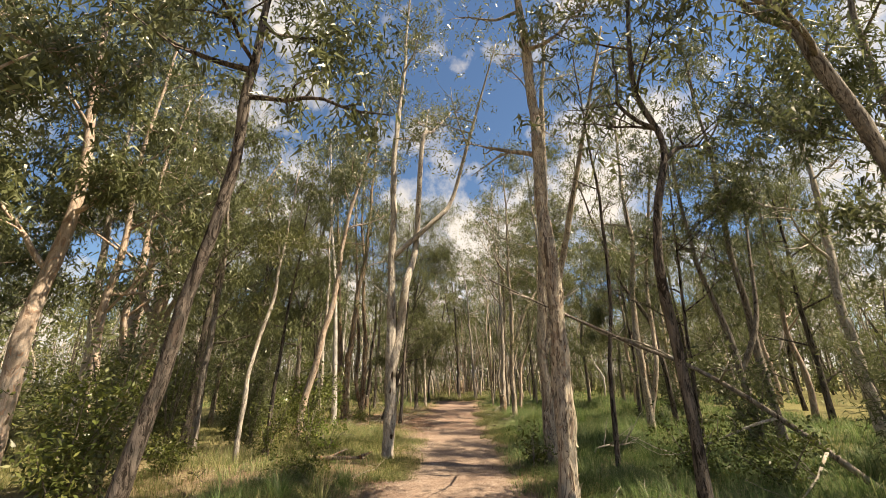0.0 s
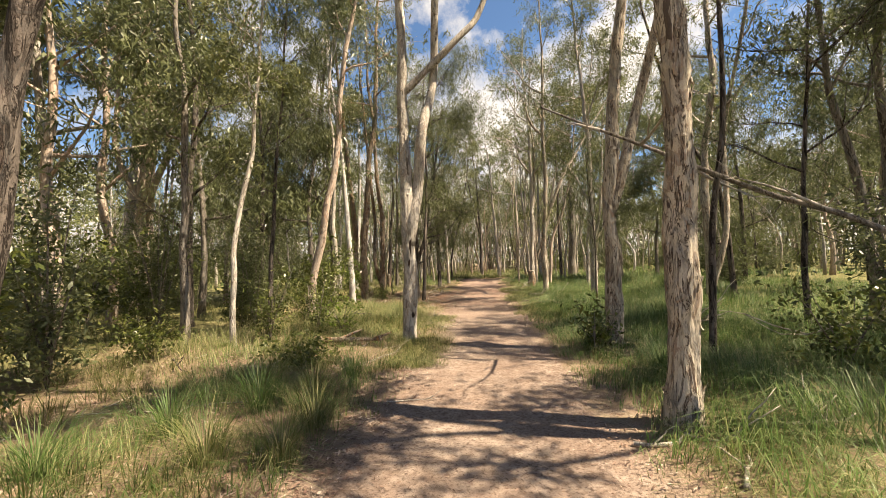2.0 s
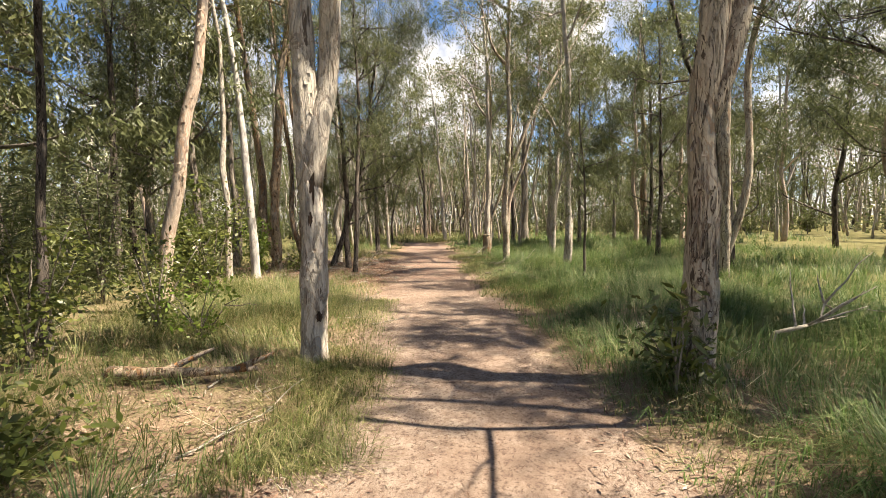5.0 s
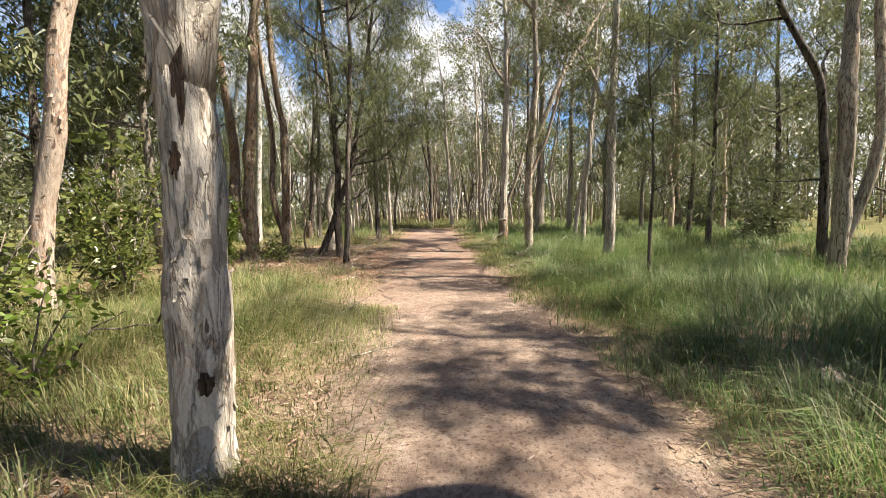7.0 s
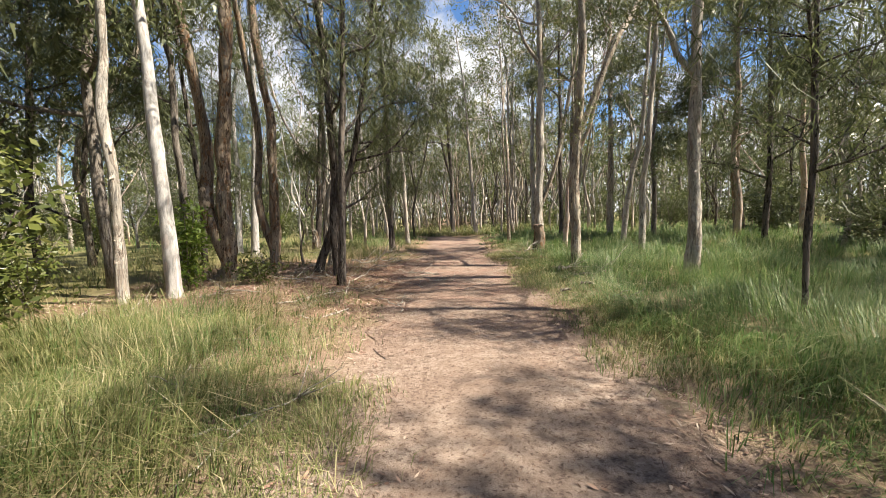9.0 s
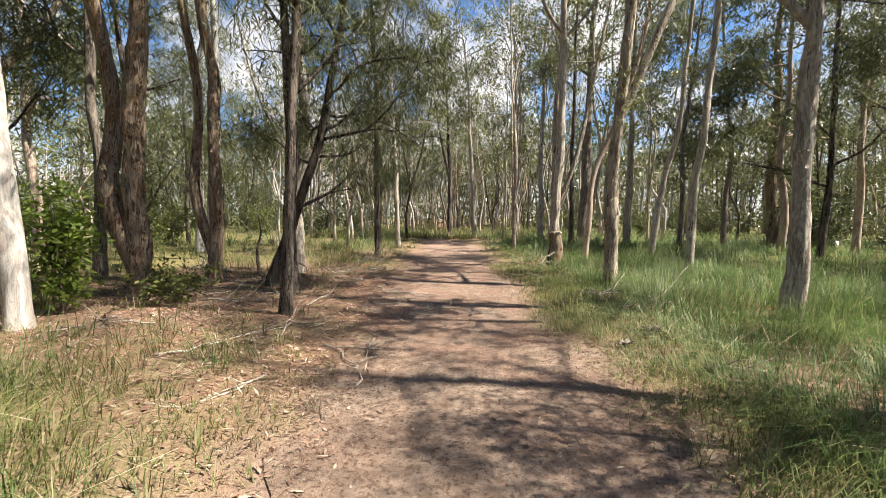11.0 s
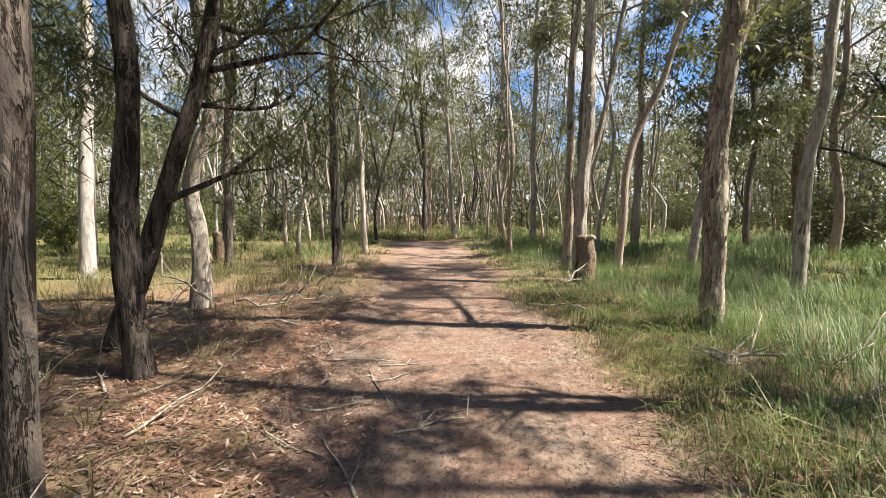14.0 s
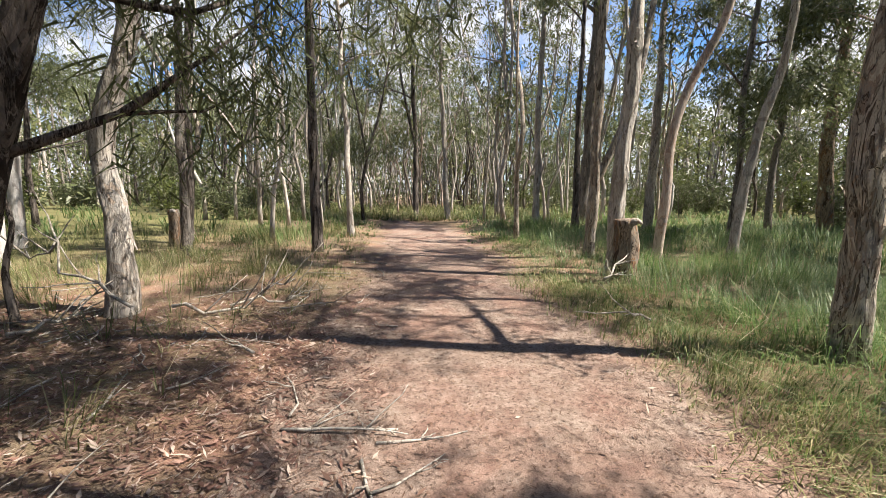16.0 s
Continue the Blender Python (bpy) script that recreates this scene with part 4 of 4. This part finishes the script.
rngg = np.random.default_rng(21)
tagged(new("grass", blades(rngg, 12500, (1.1, 16, 1, 38), 14, 0.56, 0.0036, GRASS_LUSH)), "lush green knee high grass beside the track", "grass", kind="stuff")
tagged(new("grass", blades(rngg, 13500, (-15, -1.1, 1, 38), 13, 0.42, 0.0036, GRASS_DRY)), "olive and straw coloured tufted grass beside the track", "grass", kind="stuff")
tagged(new("grass", blades(rngg, 2800, (-4.5, -1.15, 3, 20), 12, 0.36, 0.0034, GRASS_LUSH)), "green grass tufts along the track edge", "grass", kind="stuff")
tagged(new("grass", blades(rngg, 3600, (1.1, 2.8, 3, 32), 11, 0.32, 0.0034, GRASS_DRY)), "short straw coloured grass along the track edge", "grass", kind="stuff")
tagged(new("grass", blades(rngg, 5200, (-26, 26, 30, 62), 8, 0.62, 0.011, GRASS_LUSH)), "far grass under the trees", "grass", kind="stuff")


tagged(new("grass", blades(rngg, 2600, (-9, 9, 40.6, 60), 9, 0.6, 0.012, GRASS_DRY, True)), "tall olive grass where the track turns away", "grass", kind="stuff")


tagged(new("grass", blades(rngg, 2300, (-1.75, -0.68, 9.6, 15.5), 7, 0.2, 0.0032, GRASS_DRY, True)), "short grass creeping over the track edge", "grass", kind="stuff")


tagged(new("grass", blades(rngg, 2300, (0.95, 2.6, 15.5, 27), 8, 0.2, 0.0034, GRASS_DRY, True)), "short dry grass at the clearing edge", "grass", kind="stuff")


tagged(new("grass", blades(rngg, 1300, (-4.2, -1.3, 8.2, 14.5), 12, 0.42, 0.0034, GRASS_DRY)), "thick olive grass beside the track", "grass", kind="stuff")


tagged(new("grass", blades(rngg, 5200, (1.3, 8, 6, 27), 14, 0.52, 0.0034, GRASS_LUSH)), "thick green grass in the clearing", "grass", kind="stuff")


tagged(new("grass", blades(rngg, 3400, (-5.5, -1.1, 10.8, 19), 12, 0.5, 0.0032, GRASS_DRY)), "thick olive green grass beside the track", "grass", kind="stuff")


def straw(rng, n, area):
    """Long dry stalks lying across the grass."""
    x, y = rng.uniform(area[0], area[1], n), rng.uniform(area[2], area[3], n)
    k = (rng.uniform(0, 1, n) < grass_cover(x, y)) & (np.abs(x) > 1.5)
    x, y = x[k], y[k]
    m = len(x)
    a = rng.uniform(0, 6.28, m)
    d, s = np.stack([np.cos(a), np.sin(a), 0 * a], 1), np.stack([-np.sin(a), np.cos(a), 0 * a], 1)
    p = np.stack([x, y, ground_z(x, y) + rng.uniform(0.02, 0.25, m)], 1)
    ln = rng.uniform(0.2, 0.6, (m, 1))
    end = p + d * ln + np.array([0, 0, 1.0]) * ln * rng.uniform(-0.1, 0.4, (m, 1))
    w = s * 0.002
    return leaf_mesh("straw", np.stack([p - w, p + w, end + w * 0.6, end - w * 0.6], 1).reshape(-1, 3), STRAW, 4)


STRAW = leaf_material("dry straw", (0.34, 0.29, 0.18), (0.48, 0.42, 0.28), (0.58, 0.53, 0.40), gloss=0.6, glow=0.15)
tagged(new("straw", straw(rngg, 5000, (-6.5, 8, 8, 30))), "pale dry stalks lying across the grass", "straw", kind="stuff")


def tussock(x, y, tall, count, seed):
    """A big arching tussock of long grass."""
    rng = np.random.default_rng(seed)
    a = rng.uniform(0, 6.28, count)
    d = np.stack([np.cos(a), np.sin(a), 0 * a], 1)
    s = np.stack([-np.sin(a), np.cos(a), 0 * a], 1)
    ln = tall * rng.uniform(0.6, 1.4, (count, 1))
    arch = rng.uniform(0.25, 1.1, (count, 1))
    base = d * np.abs(rng.normal(0, 0.13, (count, 1)))
    rows = [base + d * ln * arch * q**1.7 + np.array([0, 0, 1.0]) * ln * (q * 1.05 - arch * 0.62 * q**2.4) for q in (0, 0.35, 0.7, 1.0)]
    w = 0.0026 * rng.uniform(0.7, 1.4, (count, 1))
    v = np.stack([rows[0] - s * w, rows[0] + s * w, rows[1] - s * w, rows[1] + s * w, rows[2] - s * w * 0.8, rows[2] + s * w * 0.8, rows[3]], 1).reshape(-1, 3)
    f = []
    for i in range(count):
        o = 7 * i
        f += [(o, o + 1, o + 3, o + 2), (o + 2, o + 3, o + 5, o + 4), (o + 4, o + 5, o + 6)]
    ob = new("grass_tussock", mesh_of("grass_tussock", v, f, GRASS_LUSH if seed % 2 else GRASS_DRY))
    ob.matrix_world = pose(x, y, float(ground_z(x, y)))
    return tagged(ob, "arching tussock of long green grass", "grass", "grass tussocks", "stuff")


for i, (x, y, h) in enumerate(((-1.75, 7.3, 0.6), (-2.5, 7.6, 0.65), (-2.1, 8.1, 0.55), (-3.1, 7.0, 0.6), (-2.9, 8.4, 0.5), (-1.9, 9.0, 0.5), (-1.7, 6.5, 0.5),
                               (-3.6, 6.2, 0.6), (-2.3, 6.4, 0.55), (2.4, 9.0, 0.55))):
    tussock(x, y, h * 0.9, 230, 300 + i)


def fallen_leaves(rng, n, area, cover, long=0.06, mat=LITTER):
    x = rng.uniform(area[0], area[1], n)
    y = rng.uniform(area[2], area[3], n)
    k = rng.uniform(0, 1, n) < cover(x, y)
    x, y = x[k], y[k]
    c = np.stack([x, y, ground_z(x, y) + 0.014 + rng.uniform(0, 0.008, len(x))], 1)
    m = len(c)
    a, t = rng.uniform(0, 6.28, m), rng.normal(0, 0.22, m)
    ax = np.stack([np.cos(a), np.sin(a), t], 1)
    sd = np.stack([-np.sin(a), np.cos(a), rng.normal(0, 0.3, m)], 1)
    ln, wd = (long * rng.uniform(0.35, 1.6, m))[:, None], (long * 0.075 * rng.uniform(0.4, 2.2, m))[:, None]
    v = np.stack([c, c + ax * ln * 0.45 + sd * wd, c + ax * ln, c + ax * ln * 0.45 - sd * wd], 1).reshape(-1, 3)
    return leaf_mesh("leaf_litter", v, mat, 4)


rngl = np.random.default_rng(33)
tagged(new("leaf_litter", fallen_leaves(rngl, 62000, (-7, -0.9, 17, 27), lambda x, y: np.exp(-((y - 21.5) / 3.6) ** 4) * (0.25 + 0.75 * (x < -1.3)), 0.065, LITTER_RED)),
       "thick reddish brown litter of fallen leaves", "leaf litter", kind="stuff")
tagged(new("leaf_litter", fallen_leaves(rngl, 30000, (-8, -1.1, 4.5, 13), lambda x, y: 0.8 + 0 * x, 0.07)),
       "brown litter of leaves and bark between grass tufts", "leaf litter", kind="stuff")
tagged(new("leaf_litter", fallen_leaves(rngl, 75000, (-4, 4, 4.5, 30), lambda x, y: 0.12 + 0.8 * np.exp(-((np.abs(x - 0.05) - 1.35) / 0.45) ** 2) - 0.09 * (np.abs(x) < 0.7))),
       "scattered dry leaves along the track", "leaf litter", kind="stuff")


tagged(new("leaf_litter", fallen_leaves(rngl, 44000, (-1.6, 1.7, 4.5, 30), lambda x, y: 0.35 + 0.5 * (np.abs(x) > 0.7) + 0.3 * (y > 18), 0.03, LITTER_DARK)),
       "small dark leaves and bark crumbs strewn on the track", "leaf litter", kind="stuff")


tagged(new("leaf_litter", fallen_leaves(rngl, 34000, (-3.2, 2.0, 17, 27.5), lambda x, y: 0.45 + 0.45 * (x < -0.8) + 0.4 * (x > 0.9), 0.035, LITTER_DARK)),
       "dark crumbs of leaves and bark over the reddish ground", "leaf litter", kind="stuff")


def twig_pieces(rng, length, radius, forks, rise=0.15):
    n = max(5, int(length / 0.12))
    s = np.linspace(0, 1, n)[:, None]
    p = np.array([[1.0, 0, 0]]) * s * length + np.cumsum(rng.normal(0, length * 0.042, (n, 3)), 0)
    p[:, 2] = radius + np.abs(p[:, 2]) * rise * 2
    pieces = [tube(p, radius * (1 - 0.7 * s[:, 0]), 6, rng, 0.1)]
    for _ in range(forks):
        i = int(n * rng.uniform(0.2, 0.85))
        a = rng.uniform(-1.2, 1.2)
        ln = length * rng.uniform(0.2, 0.45)
        q = np.linspace(0, 1, 5)[:, None]
        t = p[i] + np.array([math.cos(a), math.sin(a), rng.uniform(0, 0.5 + rise)]) * q * ln + rng.normal(0, 0.012, (5, 3)) * q
        pieces.append(tube(t, radius * 0.55 * (1 - 0.7 * q[:, 0]), 5, rng))
    return pieces


def stick(x, y, length, radius, turn, label, forks=3, rise=0.15, seed=0, mat=DEAD_WOOD, name="fallen_stick", group=""):
    rng = np.random.default_rng(seed + 500)
    t = thing(name, (x, y, float(ground_z(x, y)) + 0.005), label, "stick", group, turn=turn)
    for i, piece in enumerate(twig_pieces(rng, length, radius, forks, rise)):
        part("twig" if i else "stem", mesh_of("twig" if i else "stem", *piece, mat, True), t)
    return t


stick(3.4, 11.2, 1.3, 0.025, 20, "bleached dead branch with upturned twigs in grass", 8, 1.0, 2)
stick(2.2, 22.0, 1.3, 0.025, -20, "pale broken branch with forked twigs in short grass", 6, 0.6, 51)
stick(-3.3, 11.15, 1.15, 0.085, -6, "thick rotting log with torn brown bark beside a trunk", 2, 0.05, 53, PAPER_BROWN, "fallen_log")
stick(-3.9, 9.5, 1.2, 0.035, -6, "pale fallen log among grass and litter", 1, 0.05, 52)
stick(-3.3, 24.7, 1.3, 0.022, 10, "bleached forked dead branch on the litter", 6, 0.8, 3)
stick(-4.9, 23.5, 1.6, 0.03, 160, "grey dead branch on the litter", 5, 0.6, 4)
stick(-1.95, 14.6, 0.9, 0.012, 60, "thin grey stick lying in grass", 3, 0.4, 5)
stick(-3.5, 12.9, 0.9, 0.015, 35, "dark upturned stick in grass", 2, 1.2, 6, DARK_BARK)
stick(-5.5, 9.9, 1.0, 0.02, -40, "dark stick lying among litter", 2, 0.3, 7, DARK_BARK)
stick(-3.1, 18.6, 1.1, 0.014, 25, "grey stick on bare litter", 2, 0.1, 8)
stick(-3.6, 24.3, 1.5, 0.02, 150, "bleached forked dead branch on the litter", 8, 0.9, 41)
stick(-2.7, 24.9, 1.1, 0.018, 35, "bleached dead branch with upturned twigs", 7, 1.1, 42)
stick(-4.3, 23.9, 1.2, 0.022, 80, "pale broken branch on the litter", 5, 0.5, 43)
stick(-1.5, 22.3, 0.75, 0.012, -8, "curved pale stick on rust red litter", 3, 0.1, 44)
stick(-0.75, 20.9, 0.6, 0.010, 25, "pale forked twig at the track edge", 5, 0.2, 45)
stick(-2.0, 23.4, 0.7, 0.014, 130, "pale stick on rust red litter", 3, 0.2, 46)
stick(-3.9, 20.7, 0.9, 0.016, 12, "pale stick on dark litter", 3, 0.3, 47)
stick(2.35, 21.0, 0.7, 0.022, 5, "thick pale broken branch in short grass", 3, 0.4, 48)
stick(2.1, 18.4, 0.6, 0.016, -10, "pale stick in short grass", 2, 0.3, 49)
stick(2.2, 25.6, 0.8, 0.02, 40, "bleached dead branch with upturned twigs", 7, 1.2, 50)
stick(-0.9, 22.1, 0.5, 0.012, 8, "short pale stick beside the track", 2, 0.1, 9)
stick(-4.0, 18.2, 0.8, 0.016, -35, "pale stick on dry litter", 2, 0.2, 10)
stick(1.3, 7.0, 1.1, 0.02, 5, "torn strip of grey bark at a trunk foot", 3, 0.3, 11)
stick(2.4, 7.2, 0.9, 0.022, 12, "pale dead branch at a trunk foot", 4, 0.5, 12)
stick(1.75, 6.2, 0.5, 0.02, 60, "short pale broken stick in litter", 1, 0.3, 13)
stick(2.3, 14.6, 0.8, 0.014, 70, "thin pale stick in the grass", 2, 0.6, 14)
stick(1.9, 24.0, 0.9, 0.016, 150, "pale stick at the edge of the grass", 3, 0.5, 15)
rngs = np.random.default_rng(77)
stock = [stick(-2.2 - 0.5 * i, 20.8 + 0.7 * i, 0.35 + 0.09 * i, 0.007 + 0.001 * i, 70 * i, "small dry stick on the forest floor", 2, 0.15, 20 + i, group="small dry sticks") for i in range(6)]
for i in range(90):
    x, y = rngs.uniform(-6.5, 5), rngs.uniform(6, 30)
    if abs(x) < 1.0 or (x > 0 and i % 3):
        x = rngs.uniform(-6.5, -1.3)
    copy_thing(stock[i % 6], pose(x, y, float(ground_z(x, y)) + 0.008, 0, 0, rngs.uniform(0, 360)))
for i in range(45):
    x, y = rngs.uniform(-5.5, -0.6), rngs.uniform(17.5, 25.5)
    copy_thing(stock[i % 6], pose(x, y, float(ground_z(x, y)) + 0.008, 0, 0, rngs.uniform(0, 360)))


def bark_slab(x, y, size, turn, label, seed):
    """A curled slab of shed bark."""
    rng = np.random.default_rng(seed)
    us, vs = np.linspace(-1.3, 1.3, 8), np.linspace(0, 1, 7)
    outer = [(v * size * 1.6 + 0.03 * math.sin(5 * u + seed), math.sin(u) * size * 0.45, (1 - math.cos(u)) * size * 0.35 + 0.02 + 0.1 * v * size + rng.normal(0, 0.006)) for v in vs for u in us]
    n = len(outer)
    verts = outer + [(a, b, c + 0.012) for a, b, c in outer]
    f = []
    for j in range(6):
        for i in range(7):
            q = (j * 8 + i, j * 8 + i + 1, j * 8 + i + 9, j * 8 + i + 8)
            f += [q[::-1], tuple(k + n for k in q)]
    edge = [i for i in range(8)] + [j * 8 + 7 for j in range(1, 7)] + [48 + i for i in range(6, -1, -1)] + [j * 8 for j in range(5, 0, -1)]
    for a, b in zip(edge, edge[1:] + edge[:1]):
        f.append((a, b, b + n, a + n))
    ob = new("bark_slab", mesh_of("bark_slab", verts, f, GREY_BARK if size < 0.13 else PAPER, True))
    ob.matrix_world = pose(x, y, float(ground_z(x, y)) + 0.02, 0, 0, turn)
    return tagged(ob, label, "bark")


bark_slab(2.7, 12.5, 0.18, 30, "pale curled slab of shed bark in grass", 1)
bark_slab(2.35, 21.75, 0.2, 100, "pale torn slab of shed bark in grass", 2)
bark_slab(1.6, 19.1, 0.10, 20, "flat grey slab of shed bark on litter", 3)
bark_slab(2.1, 19.6, 0.12, -20, "pale shed bark lying in short grass", 4)


def dead_branch():
    rng = np.random.default_rng(12)
    t = thing("fallen_branch", (6.6, 8.4, float(ground_z(6.6, 8.4))), "long grey dead branch leaning from the grass across the trees", "branch")
    pts = np.array([(7.2, 8.2, -0.05), (6.0, 8.6, 1.15), (5.0, 9.1, 2.0), (4.2, 9.6, 2.48), (2.5, 9.65, 3.3), (1.75, 9.9, 3.75), (1.1, 10.1, 4.15)])
    pts = pts - np.array([6.6, 8.4, 0])
    p = curve_through(pts, 0.15)
    q = np.linspace(0, 1, len(p))
    part("bough", mesh_of("bough", *tube(p, 0.06 * (1 - 0.72 * q), 9, rng, 0.12), GREY_BARK, True), t)
    for i, (az, ln, ri) in enumerate(((200, 1.7, -25), (160, 2.6, -8), (230, 1.4, 5), (150, 1.2, 20), (190, 0.5, 8), (20, 1.6, -10), (260, 1.5, 0))):
        k = int(len(p) * (0.12 + 0.11 * i)) if i != 4 else int(len(p) * 0.86)
        pc, _ = limb(p[k], radians(az), ln, 0.028, radians(ri), rng, 4)
        part("side_branch", mesh_of("side_branch", *joined(pc), DEAD_WOOD, True), t)


dead_branch()


def shrub(x, y, height, width, leaf, label, count=900, ll=0.09, lw=0.02, stems=6, seed=0, name="shrub", group="", bark=GREY_BARK, low=0.3):
    rng = np.random.default_rng(seed + 900)
    t = thing(name, (x, y, float(ground_z(x, y))), label, "shrub", group)
    ends = []
    for i in range(stems):
        a = i * 2.4 + rng.normal(0, 0.4)
        n = 8
        s = np.linspace(0, 1, n)[:, None]
        top = np.array([math.cos(a) * width * rng.uniform(0.3, 1), math.sin(a) * width * rng.uniform(0.3, 1), height * rng.uniform(0.6, 1.0)])
        p = top * np.concatenate([s**1.4, s**1.4, s], 1) + np.cumsum(rng.normal(0, 0.015, (n, 3)), 0) * s
        p[0, 2] = -0.04
        part("stem", mesh_of("stem", *tube(p, (0.008 + 0.010 * height / 2) * (1 - 0.7 * s[:, 0]), 5, rng, 0.06), bark, True), t)
        k0 = int(n * low)
        ends += [p[j] + rng.normal(0, 0.05, 3) for j in range(k0, n)]
    c = clumps(ends, rng, max(12, count // 10), width * 0.2)
    v = leaves(c, rng, count, (0.05 + 0.3 * ll, 0.05 + 0.3 * ll, 0.04 + 0.3 * ll), ll, lw, 0.25, oval=not group)
    q = 3 if group else 4
    v = v.reshape(-1, q, 3)
    v = v[v[:, :, 2].min(1) > 0.02].reshape(-1, 3)
    part("foliage", leaf_mesh("foliage", v, leaf, q), t)
    return t


shrub(-4.6, 11.7, 1.7, 0.7, LEAF_SHRUB, "dark leafy shrub with broad leaves among saplings", 800, seed=1)
shrub(-4.0, 12.9, 1.5, 0.7, LEAF_SHRUB, "leafy olive shrub beside a sapling", 700, seed=2)
shrub(-4.6, 15.6, 2.2, 0.8, LEAF_SHRUB, "tall yellowish leafy shrub below gum trunks", 1400, seed=3)
shrub(-4.7, 13.9, 1.3, 0.6, LEAF_SHRUB, "leafy shrub in tall grass", 500, seed=4)
shrub(-3.35, 12.75, 0.9, 0.45, LEAF_BRIGHT, "low bright green shrub in grass", 320, seed=5)
shrub(-6.2, 10.2, 0.9, 0.7, LEAF_SHRUB, "low leafy shrub on litter", 1100, seed=6)
shrub(-2.9, 9.6, 0.45, 0.6, LEAF_SHRUB, "low creeping green shrub among grass", 900, seed=7)
shrub(-5.2, 6.6, 1.9, 0.7, LEAF_SHRUB, "bright green leafy sapling beside a black trunk", 2200, 0.11, 0.02, seed=8)
shrub(-7.4, 9.2, 2.4, 1.1, LEAF_SHRUB, "tall leafy shrub under the trees", 2400, seed=9)
shrub(2.0, 10.55, 0.6, 0.35, LEAF_SHRUB, "small shrub at a trunk foot", 260, seed=11)
shrub(1.88, 10.4, 0.85, 0.16, LEAF_SHRUB, "young banksia with long stiff leaves", 170, 0.17, 0.022, seed=12, stems=4)
shrub(-5.4, 16.5, 2.7, 0.7, LEAF_SHRUB, "broad leaved sapling beside the grass", 1000, 0.15, 0.04, seed=13, stems=5)
shrub(-5.55, 20.35, 2.0, 0.4, LEAF_BRIGHT, "fresh bright green shrub beside a white trunk", 1500, 0.12, 0.025, seed=14)
shrub(-6.6, 18.2, 1.2, 0.9, LEAF_SHRUB, "grey green shrub under crooked trunks", 1500, seed=15)
shrub(-4.4, 21.0, 0.6, 0.6, LEAF_SHRUB, "low shrub among litter", 700, seed=16)
shrub(-6.4, 13.6, 1.6, 0.9, LEAF_SHRUB, "leafy shrub under pink gum", 1800, seed=17)
shrub(4.6, 8.9, 1.3, 0.8, LEAF_SHRUB, "shrub tangled in a fallen branch", 1300, seed=18)
shrub(5.6, 8.2, 1.1, 0.8, LEAF_SHRUB, "low shrub below a fallen branch", 1300, seed=19)
for i, (x, y, h, w) in enumerate(((-6.3, 8.6, 3.2, 0.9), (-7.7, 12.3, 3.8, 1.0), (-6.9, 15.8, 3.4, 0.9), (-9.3, 7.2, 3.6, 1.2), (-8.7, 17.4, 3.2, 1.0), (-5.7, 13.0, 2.6, 0.6), (6.6, 10.2, 2.6, 0.8), (8.4, 8.9, 3.0, 1.0))):
    shrub(x, y, h, w, LEAF_CAS if i % 2 else LEAF_EUC, "young feathery she-oak in the undergrowth" if i % 2 else "young leafy gum in the undergrowth", 2600, 0.2 if i % 2 else 0.13,
          0.009 if i % 2 else 0.02, 7, 60 + i, "sapling", low=0.15)
first = shrub(-9.5, 14, 2.6, 1.3, LEAF_SHRUB, "bushy undergrowth shrub in the wood", 1300, 0.17, 0.04, 7, 30, group="undergrowth shrubs")
second = shrub(-11, 18, 3.4, 1.4, LEAF_CAS, "feathery dark undergrowth shrub in the wood", 2000, 0.26, 0.014, 7, 31, group="undergrowth shrubs")
third = shrub(12, 24, 2.0, 1.3, LEAF_EUC, "grey green undergrowth shrub in the wood", 1300, 0.17, 0.035, 7, 32, group="undergrowth shrubs")
rngu = np.random.default_rng(41)
for i in range(120):
    y = rngu.uniform(6, 66)
    side = -1 if i % 5 < 3 else 1
    x = side * rngu.uniform(9.0 if side < 0 else 12, 34)
    if y > 33:
        x = side * rngu.uniform(8, 32)
    k = rngu.uniform(0.6, 1.35)
    c = copy_thing((first, second, third)[i % 3], pose(x, y, float(ground_z(x, y)), 0, 0, rngu.uniform(0, 360)))
    c.scale = (k, k, k * rngu.uniform(0.8, 1.3))


def stump(x, y, r, height):
    rng = np.random.default_rng(3)
    t = thing("tree_stump", (x, y, float(ground_z(x, y))), "short broken stump wrapped in peeling rusty bark", "stump")
    p = curve_through([(0, 0, -0.1), (0.03, 0, height * 0.5), (-0.03, 0, height)], 0.1)
    part("trunk", mesh_of("trunk", *tube(p, r * (1.1 - 0.25 * np.linspace(0, 1, len(p))), 14, rng, 0.2, 0.05), PAPER_BROWN, True), t)
    q = np.linspace(0, 1, 6)[:, None]
    cap = np.array([[-0.03, -r * 0.7, height - 0.12]]) + q * np.array([[0.16, -0.12, 0.05]]) + np.sin(q * 3) * np.array([[0, 0, 0.08]])
    part("loose_bark", mesh_of("loose_bark", *tube(cap, [0.03, 0.05, 0.06, 0.05, 0.035, 0.015], 8, rng, 0.2), PAPER_PALE, True), t, "pale curl of torn bark")


stump(2.75, 26.05, 0.18, 1.0)
stump(-6.3, 30.6, 0.15, 0.9)
